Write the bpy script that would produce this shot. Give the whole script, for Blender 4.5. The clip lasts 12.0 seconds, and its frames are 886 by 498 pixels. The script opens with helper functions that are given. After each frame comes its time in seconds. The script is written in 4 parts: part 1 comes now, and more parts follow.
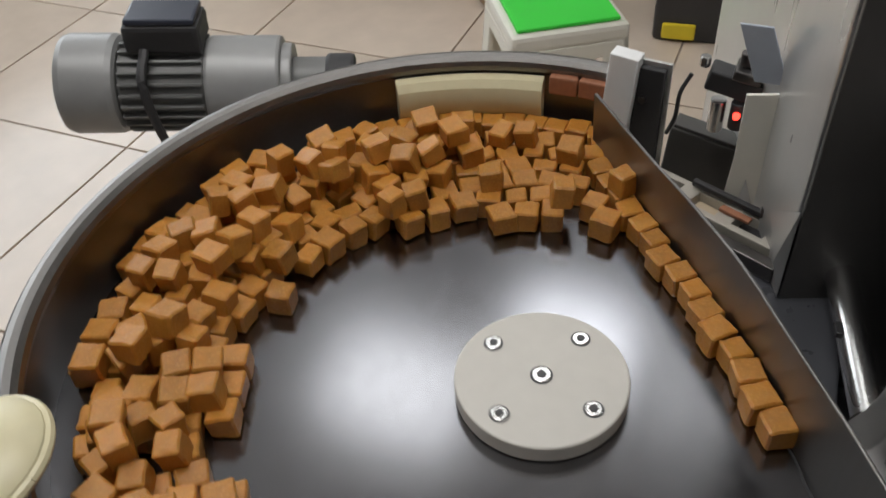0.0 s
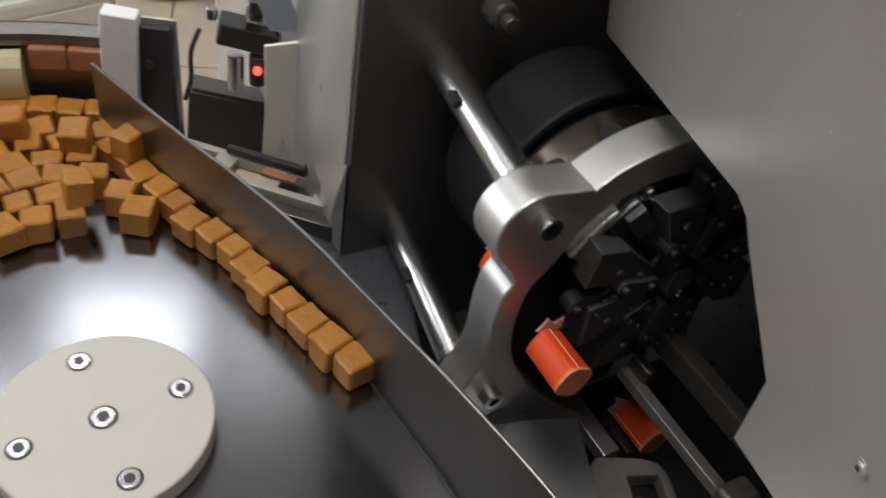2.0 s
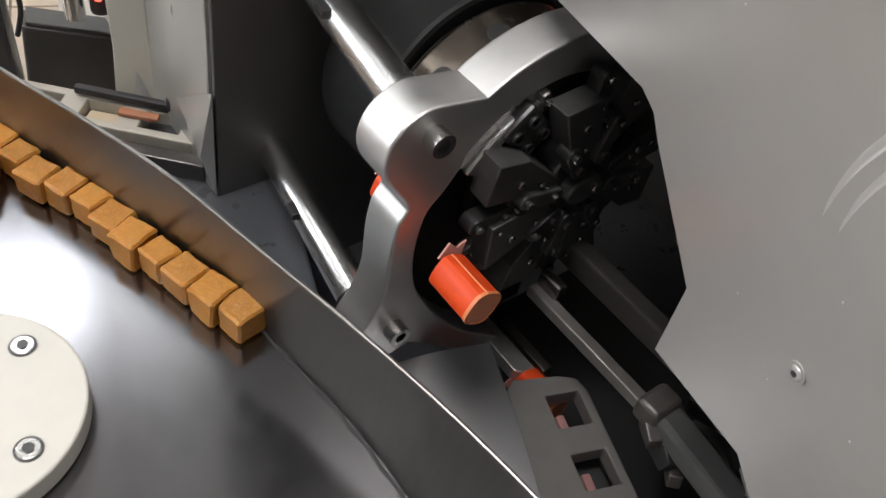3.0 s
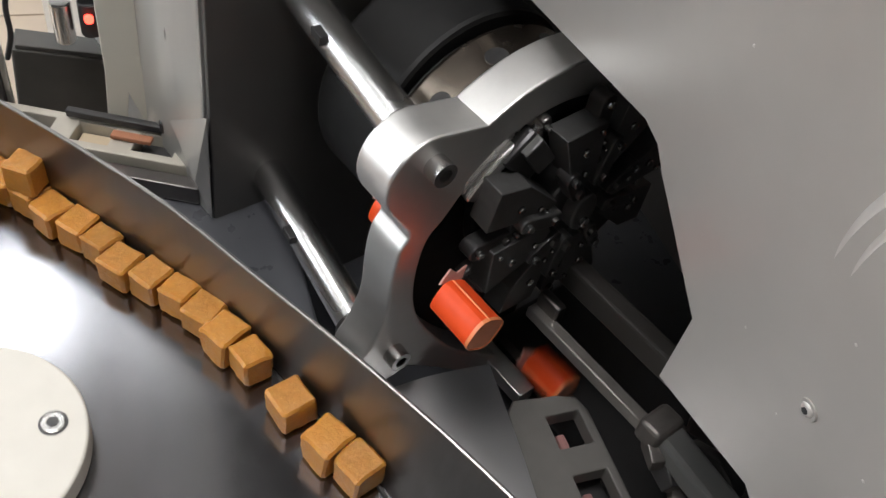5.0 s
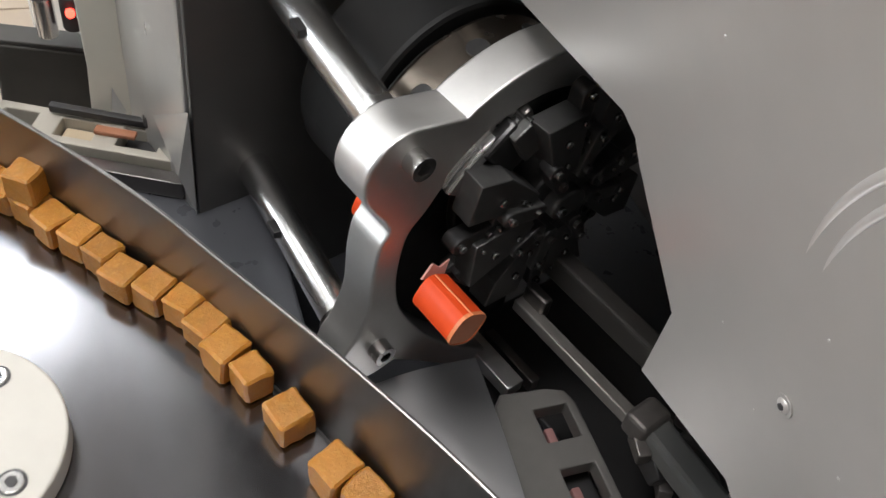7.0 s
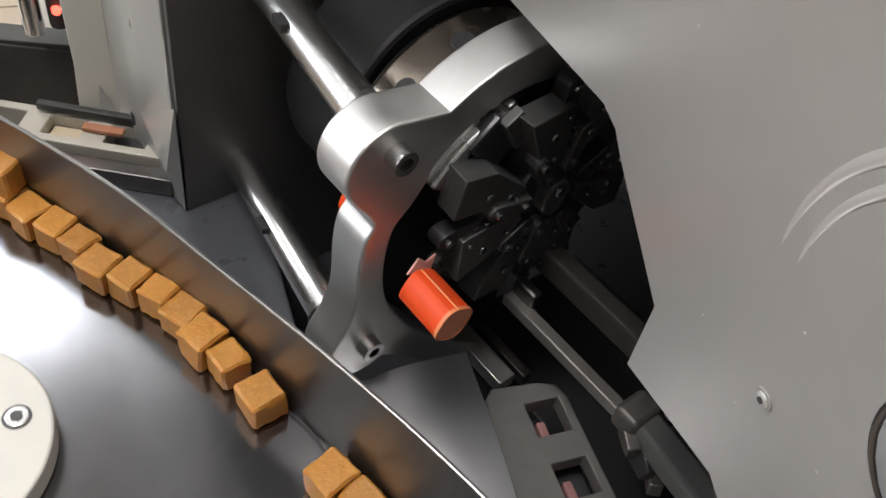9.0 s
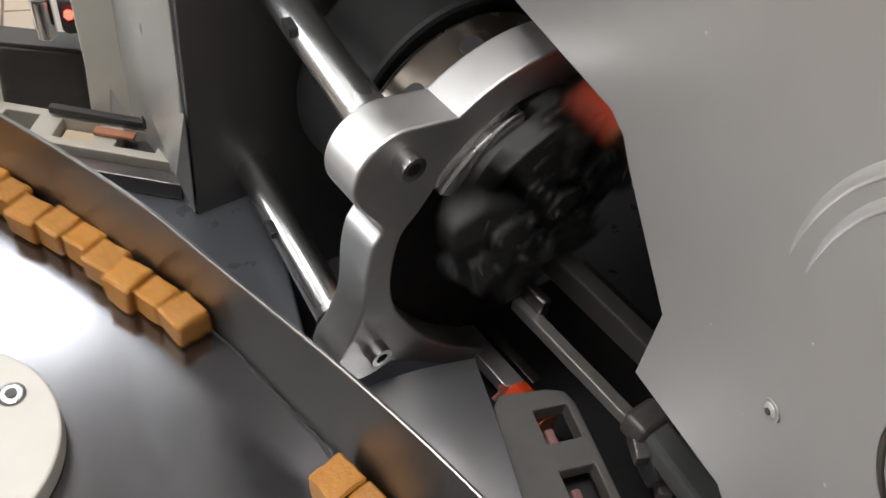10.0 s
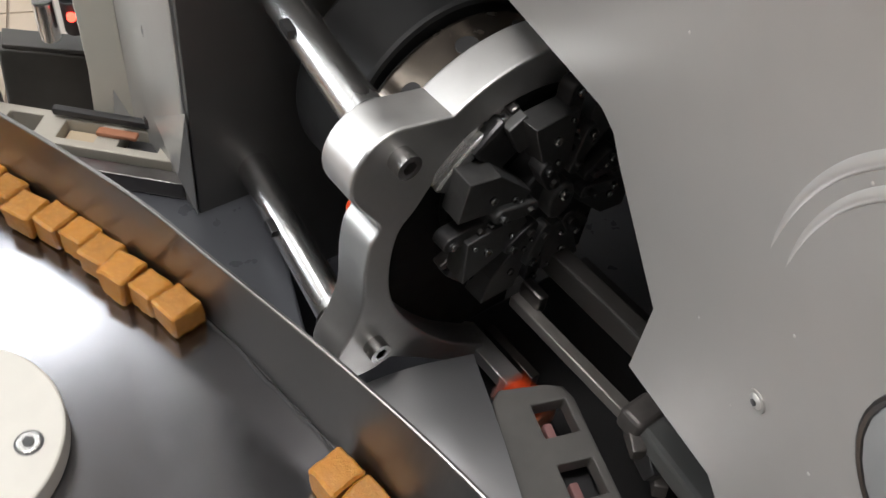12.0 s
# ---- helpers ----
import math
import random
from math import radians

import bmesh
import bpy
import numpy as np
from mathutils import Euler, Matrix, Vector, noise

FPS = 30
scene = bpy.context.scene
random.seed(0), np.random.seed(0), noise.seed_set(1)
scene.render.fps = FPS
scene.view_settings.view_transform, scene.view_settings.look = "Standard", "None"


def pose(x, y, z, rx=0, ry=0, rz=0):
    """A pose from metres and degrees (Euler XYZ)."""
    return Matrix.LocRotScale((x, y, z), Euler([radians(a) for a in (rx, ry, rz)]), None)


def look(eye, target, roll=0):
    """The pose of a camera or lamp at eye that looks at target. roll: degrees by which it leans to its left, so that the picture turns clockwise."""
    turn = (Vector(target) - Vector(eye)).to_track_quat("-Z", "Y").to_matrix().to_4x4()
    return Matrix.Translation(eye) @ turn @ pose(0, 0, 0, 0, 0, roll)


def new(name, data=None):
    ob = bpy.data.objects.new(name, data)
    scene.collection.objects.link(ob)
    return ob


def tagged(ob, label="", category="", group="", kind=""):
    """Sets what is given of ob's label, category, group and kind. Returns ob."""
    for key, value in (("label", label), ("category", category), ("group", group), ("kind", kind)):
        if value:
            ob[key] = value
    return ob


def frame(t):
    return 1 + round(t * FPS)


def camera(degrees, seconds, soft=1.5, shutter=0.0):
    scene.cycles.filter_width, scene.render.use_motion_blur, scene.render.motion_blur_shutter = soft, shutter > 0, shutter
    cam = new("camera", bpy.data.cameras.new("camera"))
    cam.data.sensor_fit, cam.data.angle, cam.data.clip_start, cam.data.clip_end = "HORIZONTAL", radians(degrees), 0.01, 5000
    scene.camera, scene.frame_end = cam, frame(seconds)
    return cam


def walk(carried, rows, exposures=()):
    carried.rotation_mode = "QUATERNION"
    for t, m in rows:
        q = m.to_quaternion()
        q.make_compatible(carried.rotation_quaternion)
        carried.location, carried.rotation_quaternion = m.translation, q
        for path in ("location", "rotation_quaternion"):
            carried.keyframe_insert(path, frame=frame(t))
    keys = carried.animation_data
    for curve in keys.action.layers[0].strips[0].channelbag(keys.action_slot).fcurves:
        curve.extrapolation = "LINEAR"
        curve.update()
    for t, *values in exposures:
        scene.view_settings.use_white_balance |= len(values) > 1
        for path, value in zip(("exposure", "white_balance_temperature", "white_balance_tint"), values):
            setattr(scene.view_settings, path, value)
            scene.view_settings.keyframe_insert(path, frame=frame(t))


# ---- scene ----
cam = camera(54.7, 12.0, shutter=0.25)
EXPOSURES = [(0, -0.66), (0.5, -0.76), (1.5, -0.66), (2.0, -0.42), (2.5, 0.17), (12, 0.22)]
PATH = [
    (0, (0.086, -0.306, 0.394), (-0.543, 1.047, -0.938), -4.0),
    (0.5, (0.03, -0.285, 0.402), (-0.397, 1.169, -0.903), -3.4),
    (1, (0.038, -0.255, 0.397), (-0.087, 1.216, -0.952), 1.0),
    (1.5, (0.044, -0.246, 0.389), (0.14, 1.226, -0.962), 4.7),
    (2, (0.073, -0.249, 0.357), (0.477, 1.172, -0.991), 11.2),
    (2.5, (0.078, -0.243, 0.342), (0.659, 1.064, -1.056), 13.3),
    (3, (0.086, -0.224, 0.333), (0.703, 1.022, -1.105), 12.8),
    (3.5, (0.077, -0.215, 0.338), (0.727, 1.037, -1.08), 13.0),
    (5.5, (0.085, -0.212, 0.339), (0.728, 1.015, -1.104), 12.9),
    (6, (0.088, -0.211, 0.339), (0.728, 1.009, -1.111), 12.8),
    (6.5, (0.09, -0.213, 0.338), (0.727, 1.016, -1.106), 12.5),
    (7, (0.092, -0.212, 0.339), (0.729, 1.009, -1.111), 12.4),
    (9, (0.1, -0.213, 0.339), (0.727, 1.0, -1.122), 11.7),
    (9.5, (0.101, -0.214, 0.339), (0.715, 1.005, -1.122), 11.2),
    (10, (0.103, -0.212, 0.339), (0.701, 1.016, -1.121), 11.0),
    (10.5, (0.104, -0.212, 0.34), (0.689, 1.017, -1.126), 10.7),
    (11, (0.101, -0.213, 0.342), (0.692, 1.014, -1.123), 10.8),
    (11.5, (0.104, -0.211, 0.34), (0.687, 1.019, -1.126), 10.5),
    (12, (0.105, -0.217, 0.343), (0.69, 1.013, -1.122), 10.3),
]
walk(cam, [(t, look(eye, target, roll)) for t, eye, target, roll in PATH], EXPOSURES)

# ---- light ----
world = bpy.data.worlds.new("world")
scene.world = world
world.use_nodes = True
wn = world.node_tree.nodes
sky = world.node_tree.nodes.new("ShaderNodeTexSky")
sky.sky_type, sky.sun_disc, sky.sun_elevation, sky.sun_rotation = "NISHITA", False, radians(40), radians(120)
world.node_tree.links.new(sky.outputs[0], wn["Background"].inputs[0])
wn["Background"].inputs[1].default_value = 0.08


def area(name, m, sx, sy, watts, colour):
    la = bpy.data.lights.new(name, "AREA")
    la.shape, la.size, la.size_y, la.energy, la.color = "RECTANGLE", sx, sy, watts, colour
    ob = new(name, la)
    ob.matrix_world = m
    return ob


area("window_light", pose(-3.43, 1.9, 1.12, 0, -90, 0), 1.6, 3.1, 105, (0.89, 0.95, 1.0))
area("ceiling_lamp_light", pose(-0.42, 1.92, 2.12), 0.46, 0.40, 5.2, (0.90, 0.95, 1.0))
area("ceiling_lamp_light", pose(-0.20, -0.12, 2.12), 1.5, 0.6, 38, (0.965, 0.955, 0.955))
area("ceiling_lamp_light", pose(-0.98, 1.49, 2.12), 0.55, 0.45, 3.2, (0.88, 0.95, 1.0))


# ---- materials ----
def mat(name, colour, rough=0.5, metal=0.0, grain=0.0, scale=60.0, bump=0.0, stretch=None, spread=0.0, spec=0.5, trans=0.0, emit=None):
    m = bpy.data.materials.new(name)
    m.use_nodes = True
    nt = m.node_tree
    n, l = nt.nodes, nt.links
    b = n["Principled BSDF"]
    b.inputs["Base Color"].default_value = (*colour, 1)
    b.inputs["Roughness"].default_value = rough
    b.inputs["Metallic"].default_value = metal
    b.inputs["Specular IOR Level"].default_value = spec
    b.inputs["Transmission Weight"].default_value = trans
    if emit:
        b.inputs["Emission Color"].default_value = (*emit[:3], 1)
        b.inputs["Emission Strength"].default_value = emit[3]
    if grain or bump or spread:
        tc = n.new("ShaderNodeTexCoord")
        mp = n.new("ShaderNodeMapping")
        l.new(tc.outputs["Object"], mp.inputs[0])
        if stretch:
            mp.inputs["Scale"].default_value = stretch
        fine = n.new("ShaderNodeTexNoise")
        fine.inputs["Scale"].default_value, fine.inputs["Detail"].default_value = scale, 6
        l.new(mp.outputs[0], fine.inputs[0])
        wide = n.new("ShaderNodeTexNoise")
        wide.inputs["Scale"].default_value, wide.inputs["Detail"].default_value = scale / 9, 3
        l.new(tc.outputs["Object"], wide.inputs[0])
        mix = n.new("ShaderNodeMath")
        mix.operation = "ADD"
        l.new(fine.outputs[0], mix.inputs[0])
        l.new(wide.outputs[0], mix.inputs[1])
        last = mix.outputs[0]
        if spread:
            oi = n.new("ShaderNodeObjectInfo")
            mr = n.new("ShaderNodeMath")
            mr.operation = "MULTIPLY_ADD"
            mr.inputs[1].default_value = spread
            l.new(oi.outputs["Random"], mr.inputs[0])
            l.new(last, mr.inputs[2])
            last = mr.outputs[0]
        ramp = n.new("ShaderNodeMapRange")
        ramp.inputs[1].default_value, ramp.inputs[2].default_value = 0.6, 1.4 + spread
        ramp.inputs[3].default_value, ramp.inputs[4].default_value = 1 - grain, 1 + grain
        l.new(last, ramp.inputs[0])
        hs = n.new("ShaderNodeHueSaturation")
        hs.inputs["Color"].default_value = (*colour, 1)
        l.new(ramp.outputs[0], hs.inputs["Value"])
        l.new(hs.outputs[0], b.inputs["Base Color"])
        rr = n.new("ShaderNodeMapRange")
        rr.inputs[1].default_value, rr.inputs[2].default_value = 0.6, 1.4
        rr.inputs[3].default_value, rr.inputs[4].default_value = rough * 0.8, min(1, rough * 1.2)
        l.new(mix.outputs[0], rr.inputs[0])
        l.new(rr.outputs[0], b.inputs["Roughness"])
        if bump:
            bp = n.new("ShaderNodeBump")
            bp.inputs["Strength"].default_value, bp.inputs["Distance"].default_value = min(1, bump), 0.001
            l.new(fine.outputs[0], bp.inputs["Height"])
            l.new(bp.outputs[0], b.inputs["Normal"])
    return m


STEEL = mat("brushed_steel", (0.62, 0.61, 0.60), 0.24, 1.0, 0.05, 200, 0.012)
DISC = mat("polished_disc_steel", (0.23, 0.228, 0.240), 0.18, 1.0, 0.03, 900, 0.02)
WALLST = mat("dull_bowl_steel", (0.22, 0.21, 0.20), 0.42, 1.0, 0.10, 300, 0.04)
GUIDEST = mat("guide_steel", (0.24, 0.230, 0.222), 0.36, 1.0, 0.10, 260, 0.03, (1, 1, 0.12))
CAST = mat("machined_aluminium", (0.72, 0.71, 0.695), 0.47, 0.95, 0.05, 240, 0.01)
DARKST = mat("dark_steel", (0.16, 0.15, 0.145), 0.35, 1.0, 0.12, 150, 0.1)
BLACK = mat("black_oxide", (0.085, 0.083, 0.084), 0.34, 0.6, 0.2, 200, 0.12)
RUBBER = mat("black_plastic", (0.036, 0.035, 0.036), 0.55, 0.0, 0.2, 150, 0.1)
HUB = mat("cream_plastic", (0.64, 0.61, 0.55), 0.42, 0.0, 0.04, 90, 0.04)
PANEL = mat("painted_panel", (0.45, 0.424, 0.398), 0.36, 0.35, 0.04, 70, 0.05)
COLUMN = mat("column_steel", (0.62, 0.615, 0.60), 0.30, 0.6, 0.06, 60, 0.02, (1, 1, 0.1))
CUBE = mat("golden_candy", (0.46, 0.195, 0.031), 0.36, 0.0, 0.34, 170, 0.55, None, 0.6)
ORANGE = mat("orange_film", (0.86, 0.085, 0.018), 0.42, 0.0, 0.10, 120, 0.15, spec=0.3)
FOLD = mat("pale_fold", (0.88, 0.28, 0.12), 0.35, 0.0, 0.08, 120, 0.1)
GLOSS = mat("end_film", (0.92, 0.36, 0.20), 0.30, 0.0, 0.12, 90, 0.25)
PINK = mat("film_tail", (0.80, 0.42, 0.36), 0.4, 0.0, 0.1, 120, 0.1)
WHITE = mat("white_block", (0.90, 0.90, 0.89), 0.45, 0.0, 0.03, 80, 0.03)
CREAM = mat("cream_window", (0.64, 0.58, 0.37), 0.4, 0.0, 0.08, 60, 0.05)
BROWN = mat("copper_brown_pad", (0.36, 0.15, 0.08), 0.5, 0.0, 0.2, 200, 0.2)
MOTOR = mat("motor_grey", (0.32, 0.32, 0.315), 0.45, 0.2, 0.08, 60, 0.08)
MOTORD = mat("motor_dark_grey", (0.17, 0.17, 0.165), 0.5, 0.2, 0.1, 60, 0.1)
BLUEBLK = mat("blue_black_plastic", (0.035, 0.04, 0.06), 0.35, 0.0, 0.1, 60, 0.05)
IVORYST = mat("pale_strip", (0.45, 0.42, 0.36), 0.45, 0.2, 0.08, 60, 0.05)
DARKPL = mat("dark_grey_block", (0.085, 0.08, 0.075), 0.45, 0.3, 0.15, 70, 0.08)
GREEN = mat("bright_green_plastic", (0.05, 0.72, 0.06), 0.45, 0.0, 0.04, 40, 0.03)
IVORY = mat("ivory_plastic", (0.78, 0.75, 0.66), 0.5, 0.0, 0.05, 40, 0.04)
YELLOW = mat("yellow_plastic", (0.80, 0.62, 0.03), 0.45, 0.0, 0.06, 40, 0.05)
TILE = mat("beige_tile", (0.62, 0.51, 0.41), 0.20, 0.0, 0.12, 9, 0.03, None, 0.1)
GROUT = mat("grout", (0.42, 0.35, 0.29), 0.8, 0.0, 0.1, 40, 0.1)
PAINT = mat("wall_paint", (0.50, 0.485, 0.46), 0.8, 0.0, 0.05, 12, 0.05)
CEIL = mat("ceiling_paint", (0.62, 0.61, 0.595), 0.85, 0.0, 0.04, 12, 0.03)
SHADE = mat("reflection_dark_wall", (0.09, 0.086, 0.083), 0.8, 0.0, 0.08, 12, 0.05)
RED = mat("red_glow", (0.8, 0.02, 0.02), 0.4, emit=(1.0, 0.05, 0.03, 6))
MAROON = mat("maroon_board", (0.13, 0.035, 0.03), 0.6, 0.0, 0.2, 30, 0.1)
CARTON = mat("brown_carton", (0.36, 0.24, 0.13), 0.8, 0.0, 0.2, 25, 0.1)
DARKTOP = mat("dark_table_top", (0.105, 0.108, 0.120), 0.30, 0.4, 0.03, 60, 0.03)
# Dark steel tone; on the column front it holds the shade as colour.
DARKFACE = mat("shade_dark_steel", (0.125, 0.120, 0.116), 0.42, 0.3, 0.12, 30, 0.04)
COVER = mat("satin_cover", (0.46, 0.46, 0.47), 0.36, 0.9, 0.03, 20, 0.0)
PUSH = mat("oily_worn_steel", (0.17, 0.155, 0.145), 0.45, 0.5, 0.30, 110, 0.15)
PUSHBAR = mat("oily_grey_bar", (0.33, 0.31, 0.29), 0.38, 0.7, 0.25, 90, 0.08)
# Paler than the panel: puts the beads' highlight into colour; also screw and specks.
BEAD = mat("pale_highlight_and_speck", (0.66, 0.63, 0.60), 0.34, 0.5, 0.04, 70, 0.03)
COLLAR = mat("worn_steel", (0.50, 0.43, 0.365), 0.26, 1.0, 0.45, 60, 0.12)
ROD = mat("ground_rod_steel", (0.82, 0.81, 0.80), 0.28, 1.0, 0.03, 12, 0.0, (1, 0.2, 1))
DRUM = mat("black_drum", (0.012, 0.0118, 0.012), 0.6, 0.2, 0.2, 80, 0.05)
JAW = mat("dark_grey_steel", (0.125, 0.124, 0.122), 0.45, 0.5, 0.25, 160, 0.10)
BOLT = mat("blackened_bolt", (0.30, 0.30, 0.30), 0.18, 0.9, 0.1, 200, 0.05)
GREYPL = mat("grey_plastic", (0.20, 0.19, 0.18), 0.4, 0.2, 0.1, 90, 0.06)
PINKPL = mat("pink_plastic", (0.40, 0.20, 0.19), 0.5, 0.0, 0.1, 90, 0.06)
BLUEPL = mat("pale_blue_plate", (0.55, 0.60, 0.68), 0.35, 0.3, 0.08, 60, 0.04)
SAND = mat("tan_carton", (0.52, 0.42, 0.29), 0.8, 0.0, 0.15, 25, 0.1)
LAMP = mat("lamp_glow", (1, 1, 1), 0.5, emit=(1, 0.97, 0.93, 3))


# ---- helpers of the scene ----
def part(name, bm, material, parent=None, label="", m=None, smooth=True):
    bmesh.ops.recalc_face_normals(bm, faces=bm.faces)
    me = bpy.data.meshes.new(name)
    bm.to_mesh(me)
    bm.free()
    me.materials.append(material)
    if smooth:
        for p in me.polygons:
            p.use_smooth = True
        me.set_sharp_from_angle(angle=radians(20))
    ob = new(name, me)
    if parent:
        ob.parent = parent
    if m is not None:
        ob.matrix_basis = m
    if label:
        ob["label"] = label
    return ob


def thing(name, label, category, m=None, group="", kind=""):
    ob = new(name)
    ob.empty_display_size = 0.01
    if m is not None:
        ob.matrix_basis = m
    return tagged(ob, label, category, group, kind)


def bevel(bm, w, seg=2, angle=30):
    es = [e for e in bm.edges if len(e.link_faces) == 2 and e.calc_face_angle(0) > radians(angle)]
    if w and es:
        bmesh.ops.bevel(bm, geom=es, offset=w, segments=seg, affect="EDGES", profile=0.5, clamp_overlap=True)
    return bm


def box(sx, sy, sz, w=0.001, at=(0, 0, 0), bm=None, seg=2):
    b = bmesh.new()
    bmesh.ops.create_cube(b, size=1, matrix=Matrix.Diagonal((sx, sy, sz, 1)))
    bevel(b, w, seg)
    bmesh.ops.translate(b, vec=at, verts=b.verts)
    return join(bm, b)


def join(bm, b):
    if bm is None:
        return b
    me = bpy.data.meshes.new("tmp")
    b.to_mesh(me)
    b.free()
    bm.from_mesh(me)
    bpy.data.meshes.remove(me)
    return bm


def cyl(r, h, w=0.0006, axis="z", at=(0, 0, 0), n=32, r2=None, bm=None):
    b = bmesh.new()
    bmesh.ops.create_cone(b, cap_ends=True, segments=n, radius1=r, radius2=r if r2 is None else r2, depth=h)
    bevel(b, w, 2, 50)
    if axis == "y":
        bmesh.ops.rotate(b, matrix=Matrix.Rotation(radians(-90), 3, "X"), verts=b.verts)
    if axis == "x":
        bmesh.ops.rotate(b, matrix=Matrix.Rotation(radians(90), 3, "Y"), verts=b.verts)
    bmesh.ops.translate(b, vec=at, verts=b.verts)
    return join(bm, b)


def tube(path, r, n=10, bm=None, up=None):
    """A round tube along a list of points."""
    b = bmesh.new()
    rings = []
    for i, p in enumerate(path):
        p = Vector(p)
        d = (Vector(path[min(i + 1, len(path) - 1)]) - Vector(path[max(i - 1, 0)])).normalized()
        s = d.cross(Vector(up) if up else Vector((0, 0, 1)) if abs(d.z) < 0.9 else Vector((1, 0, 0))).normalized()
        u = s.cross(d)
        rings.append([b.verts.new(p + r * (math.cos(a) * s + math.sin(a) * u)) for a in [k * math.tau / n for k in range(n)]])
    for q, w in zip(rings, rings[1:]):
        for k in range(n):
            b.faces.new((q[k], q[(k + 1) % n], w[(k + 1) % n], w[k]))
    b.faces.new(rings[0])
    b.faces.new(rings[-1])
    return join(bm, b)


def prism(outline, depth, w=0.0008, holes=(), axis="y", seg=2):
    """A plate from a 2D outline (x, z), thick along y, from 0 to depth; holes are outlines too."""
    b = bmesh.new()
    loops = []
    for o in (outline, *holes):
        vs = [b.verts.new((p[0], 0, p[1])) for p in o]
        loops += [b.edges.new((vs[i], vs[(i + 1) % len(vs)])) for i in range(len(vs))]
    bmesh.ops.triangle_fill(b, use_beauty=True, use_dissolve=True, edges=loops)
    ext = bmesh.ops.extrude_face_region(b, geom=list(b.faces))
    bmesh.ops.translate(b, vec=(0, depth, 0), verts=[v for v in ext["geom"] if isinstance(v, bmesh.types.BMVert)])
    bmesh.ops.recalc_face_normals(b, faces=b.faces)
    bevel(b, w, seg, 50)
    return b


def circle(r, cx=0.0, cz=0.0, n=48, a0=0.0, a1=360.0):
    return [(cx + r * math.cos(radians(a0 + (a1 - a0) * i / n)), cz + r * math.sin(radians(a0 + (a1 - a0) * i / n))) for i in range(n if a1 - a0 >= 360 else n + 1)]


def strip(bottom, top, thick, bm=None):
    """An upright curved sheet between two lines of points, thick to its outer side."""
    b = bmesh.new()
    rows = []
    for i, (p, q) in enumerate(zip(bottom, top)):
        a, c = Vector(bottom[max(i - 1, 0)]), Vector(bottom[min(i + 1, len(bottom) - 1)])
        d = (c - a).normalized()
        s = Vector((d.y, -d.x, 0)) * thick
        rows.append([b.verts.new(v) for v in (Vector(p), Vector(q), Vector(q) + s, Vector(p) + s)])
    for r, s in zip(rows, rows[1:]):
        for k in range(4):
            b.faces.new((r[k], r[(k + 1) % 4], s[(k + 1) % 4], s[k]))
    b.faces.new(rows[0])
    b.faces.new(rows[-1])
    bmesh.ops.recalc_face_normals(b, faces=b.faces)
    return join(bm, b)


def ease(x):
    x = min(1, max(0, x))
    return x * x * (3 - 2 * x)


def spline(pts, n):
    """Points along a smooth line through pts."""
    out = []
    P = [Vector(p) for p in pts]
    P = [2 * P[0] - P[1]] + P + [2 * P[-1] - P[-2]]
    for i in range(1, len(P) - 2):
        for k in range(n):
            t = k / n
            a, b, c, d = P[i - 1 : i + 3]
            out.append(0.5 * (2 * b + (c - a) * t + (2 * a - 5 * b + 4 * c - d) * t * t + (3 * b - a - 3 * c + d) * t**3))
    out.append(P[-2])
    return out


def socket_screw(r, h, parent=None, m=None, material=None):
    b = cyl(r, h, r * 0.15, at=(0, 0, h / 2), n=24)
    ob = part("screw", b, material or STEEL, parent, "", m)
    part("socket", cyl(r * 0.52, 0.0006, 0, at=(0, 0, h + 0.0002), n=6), BLACK, ob)
    return ob


# ---- room ----
FLOOR = -0.80


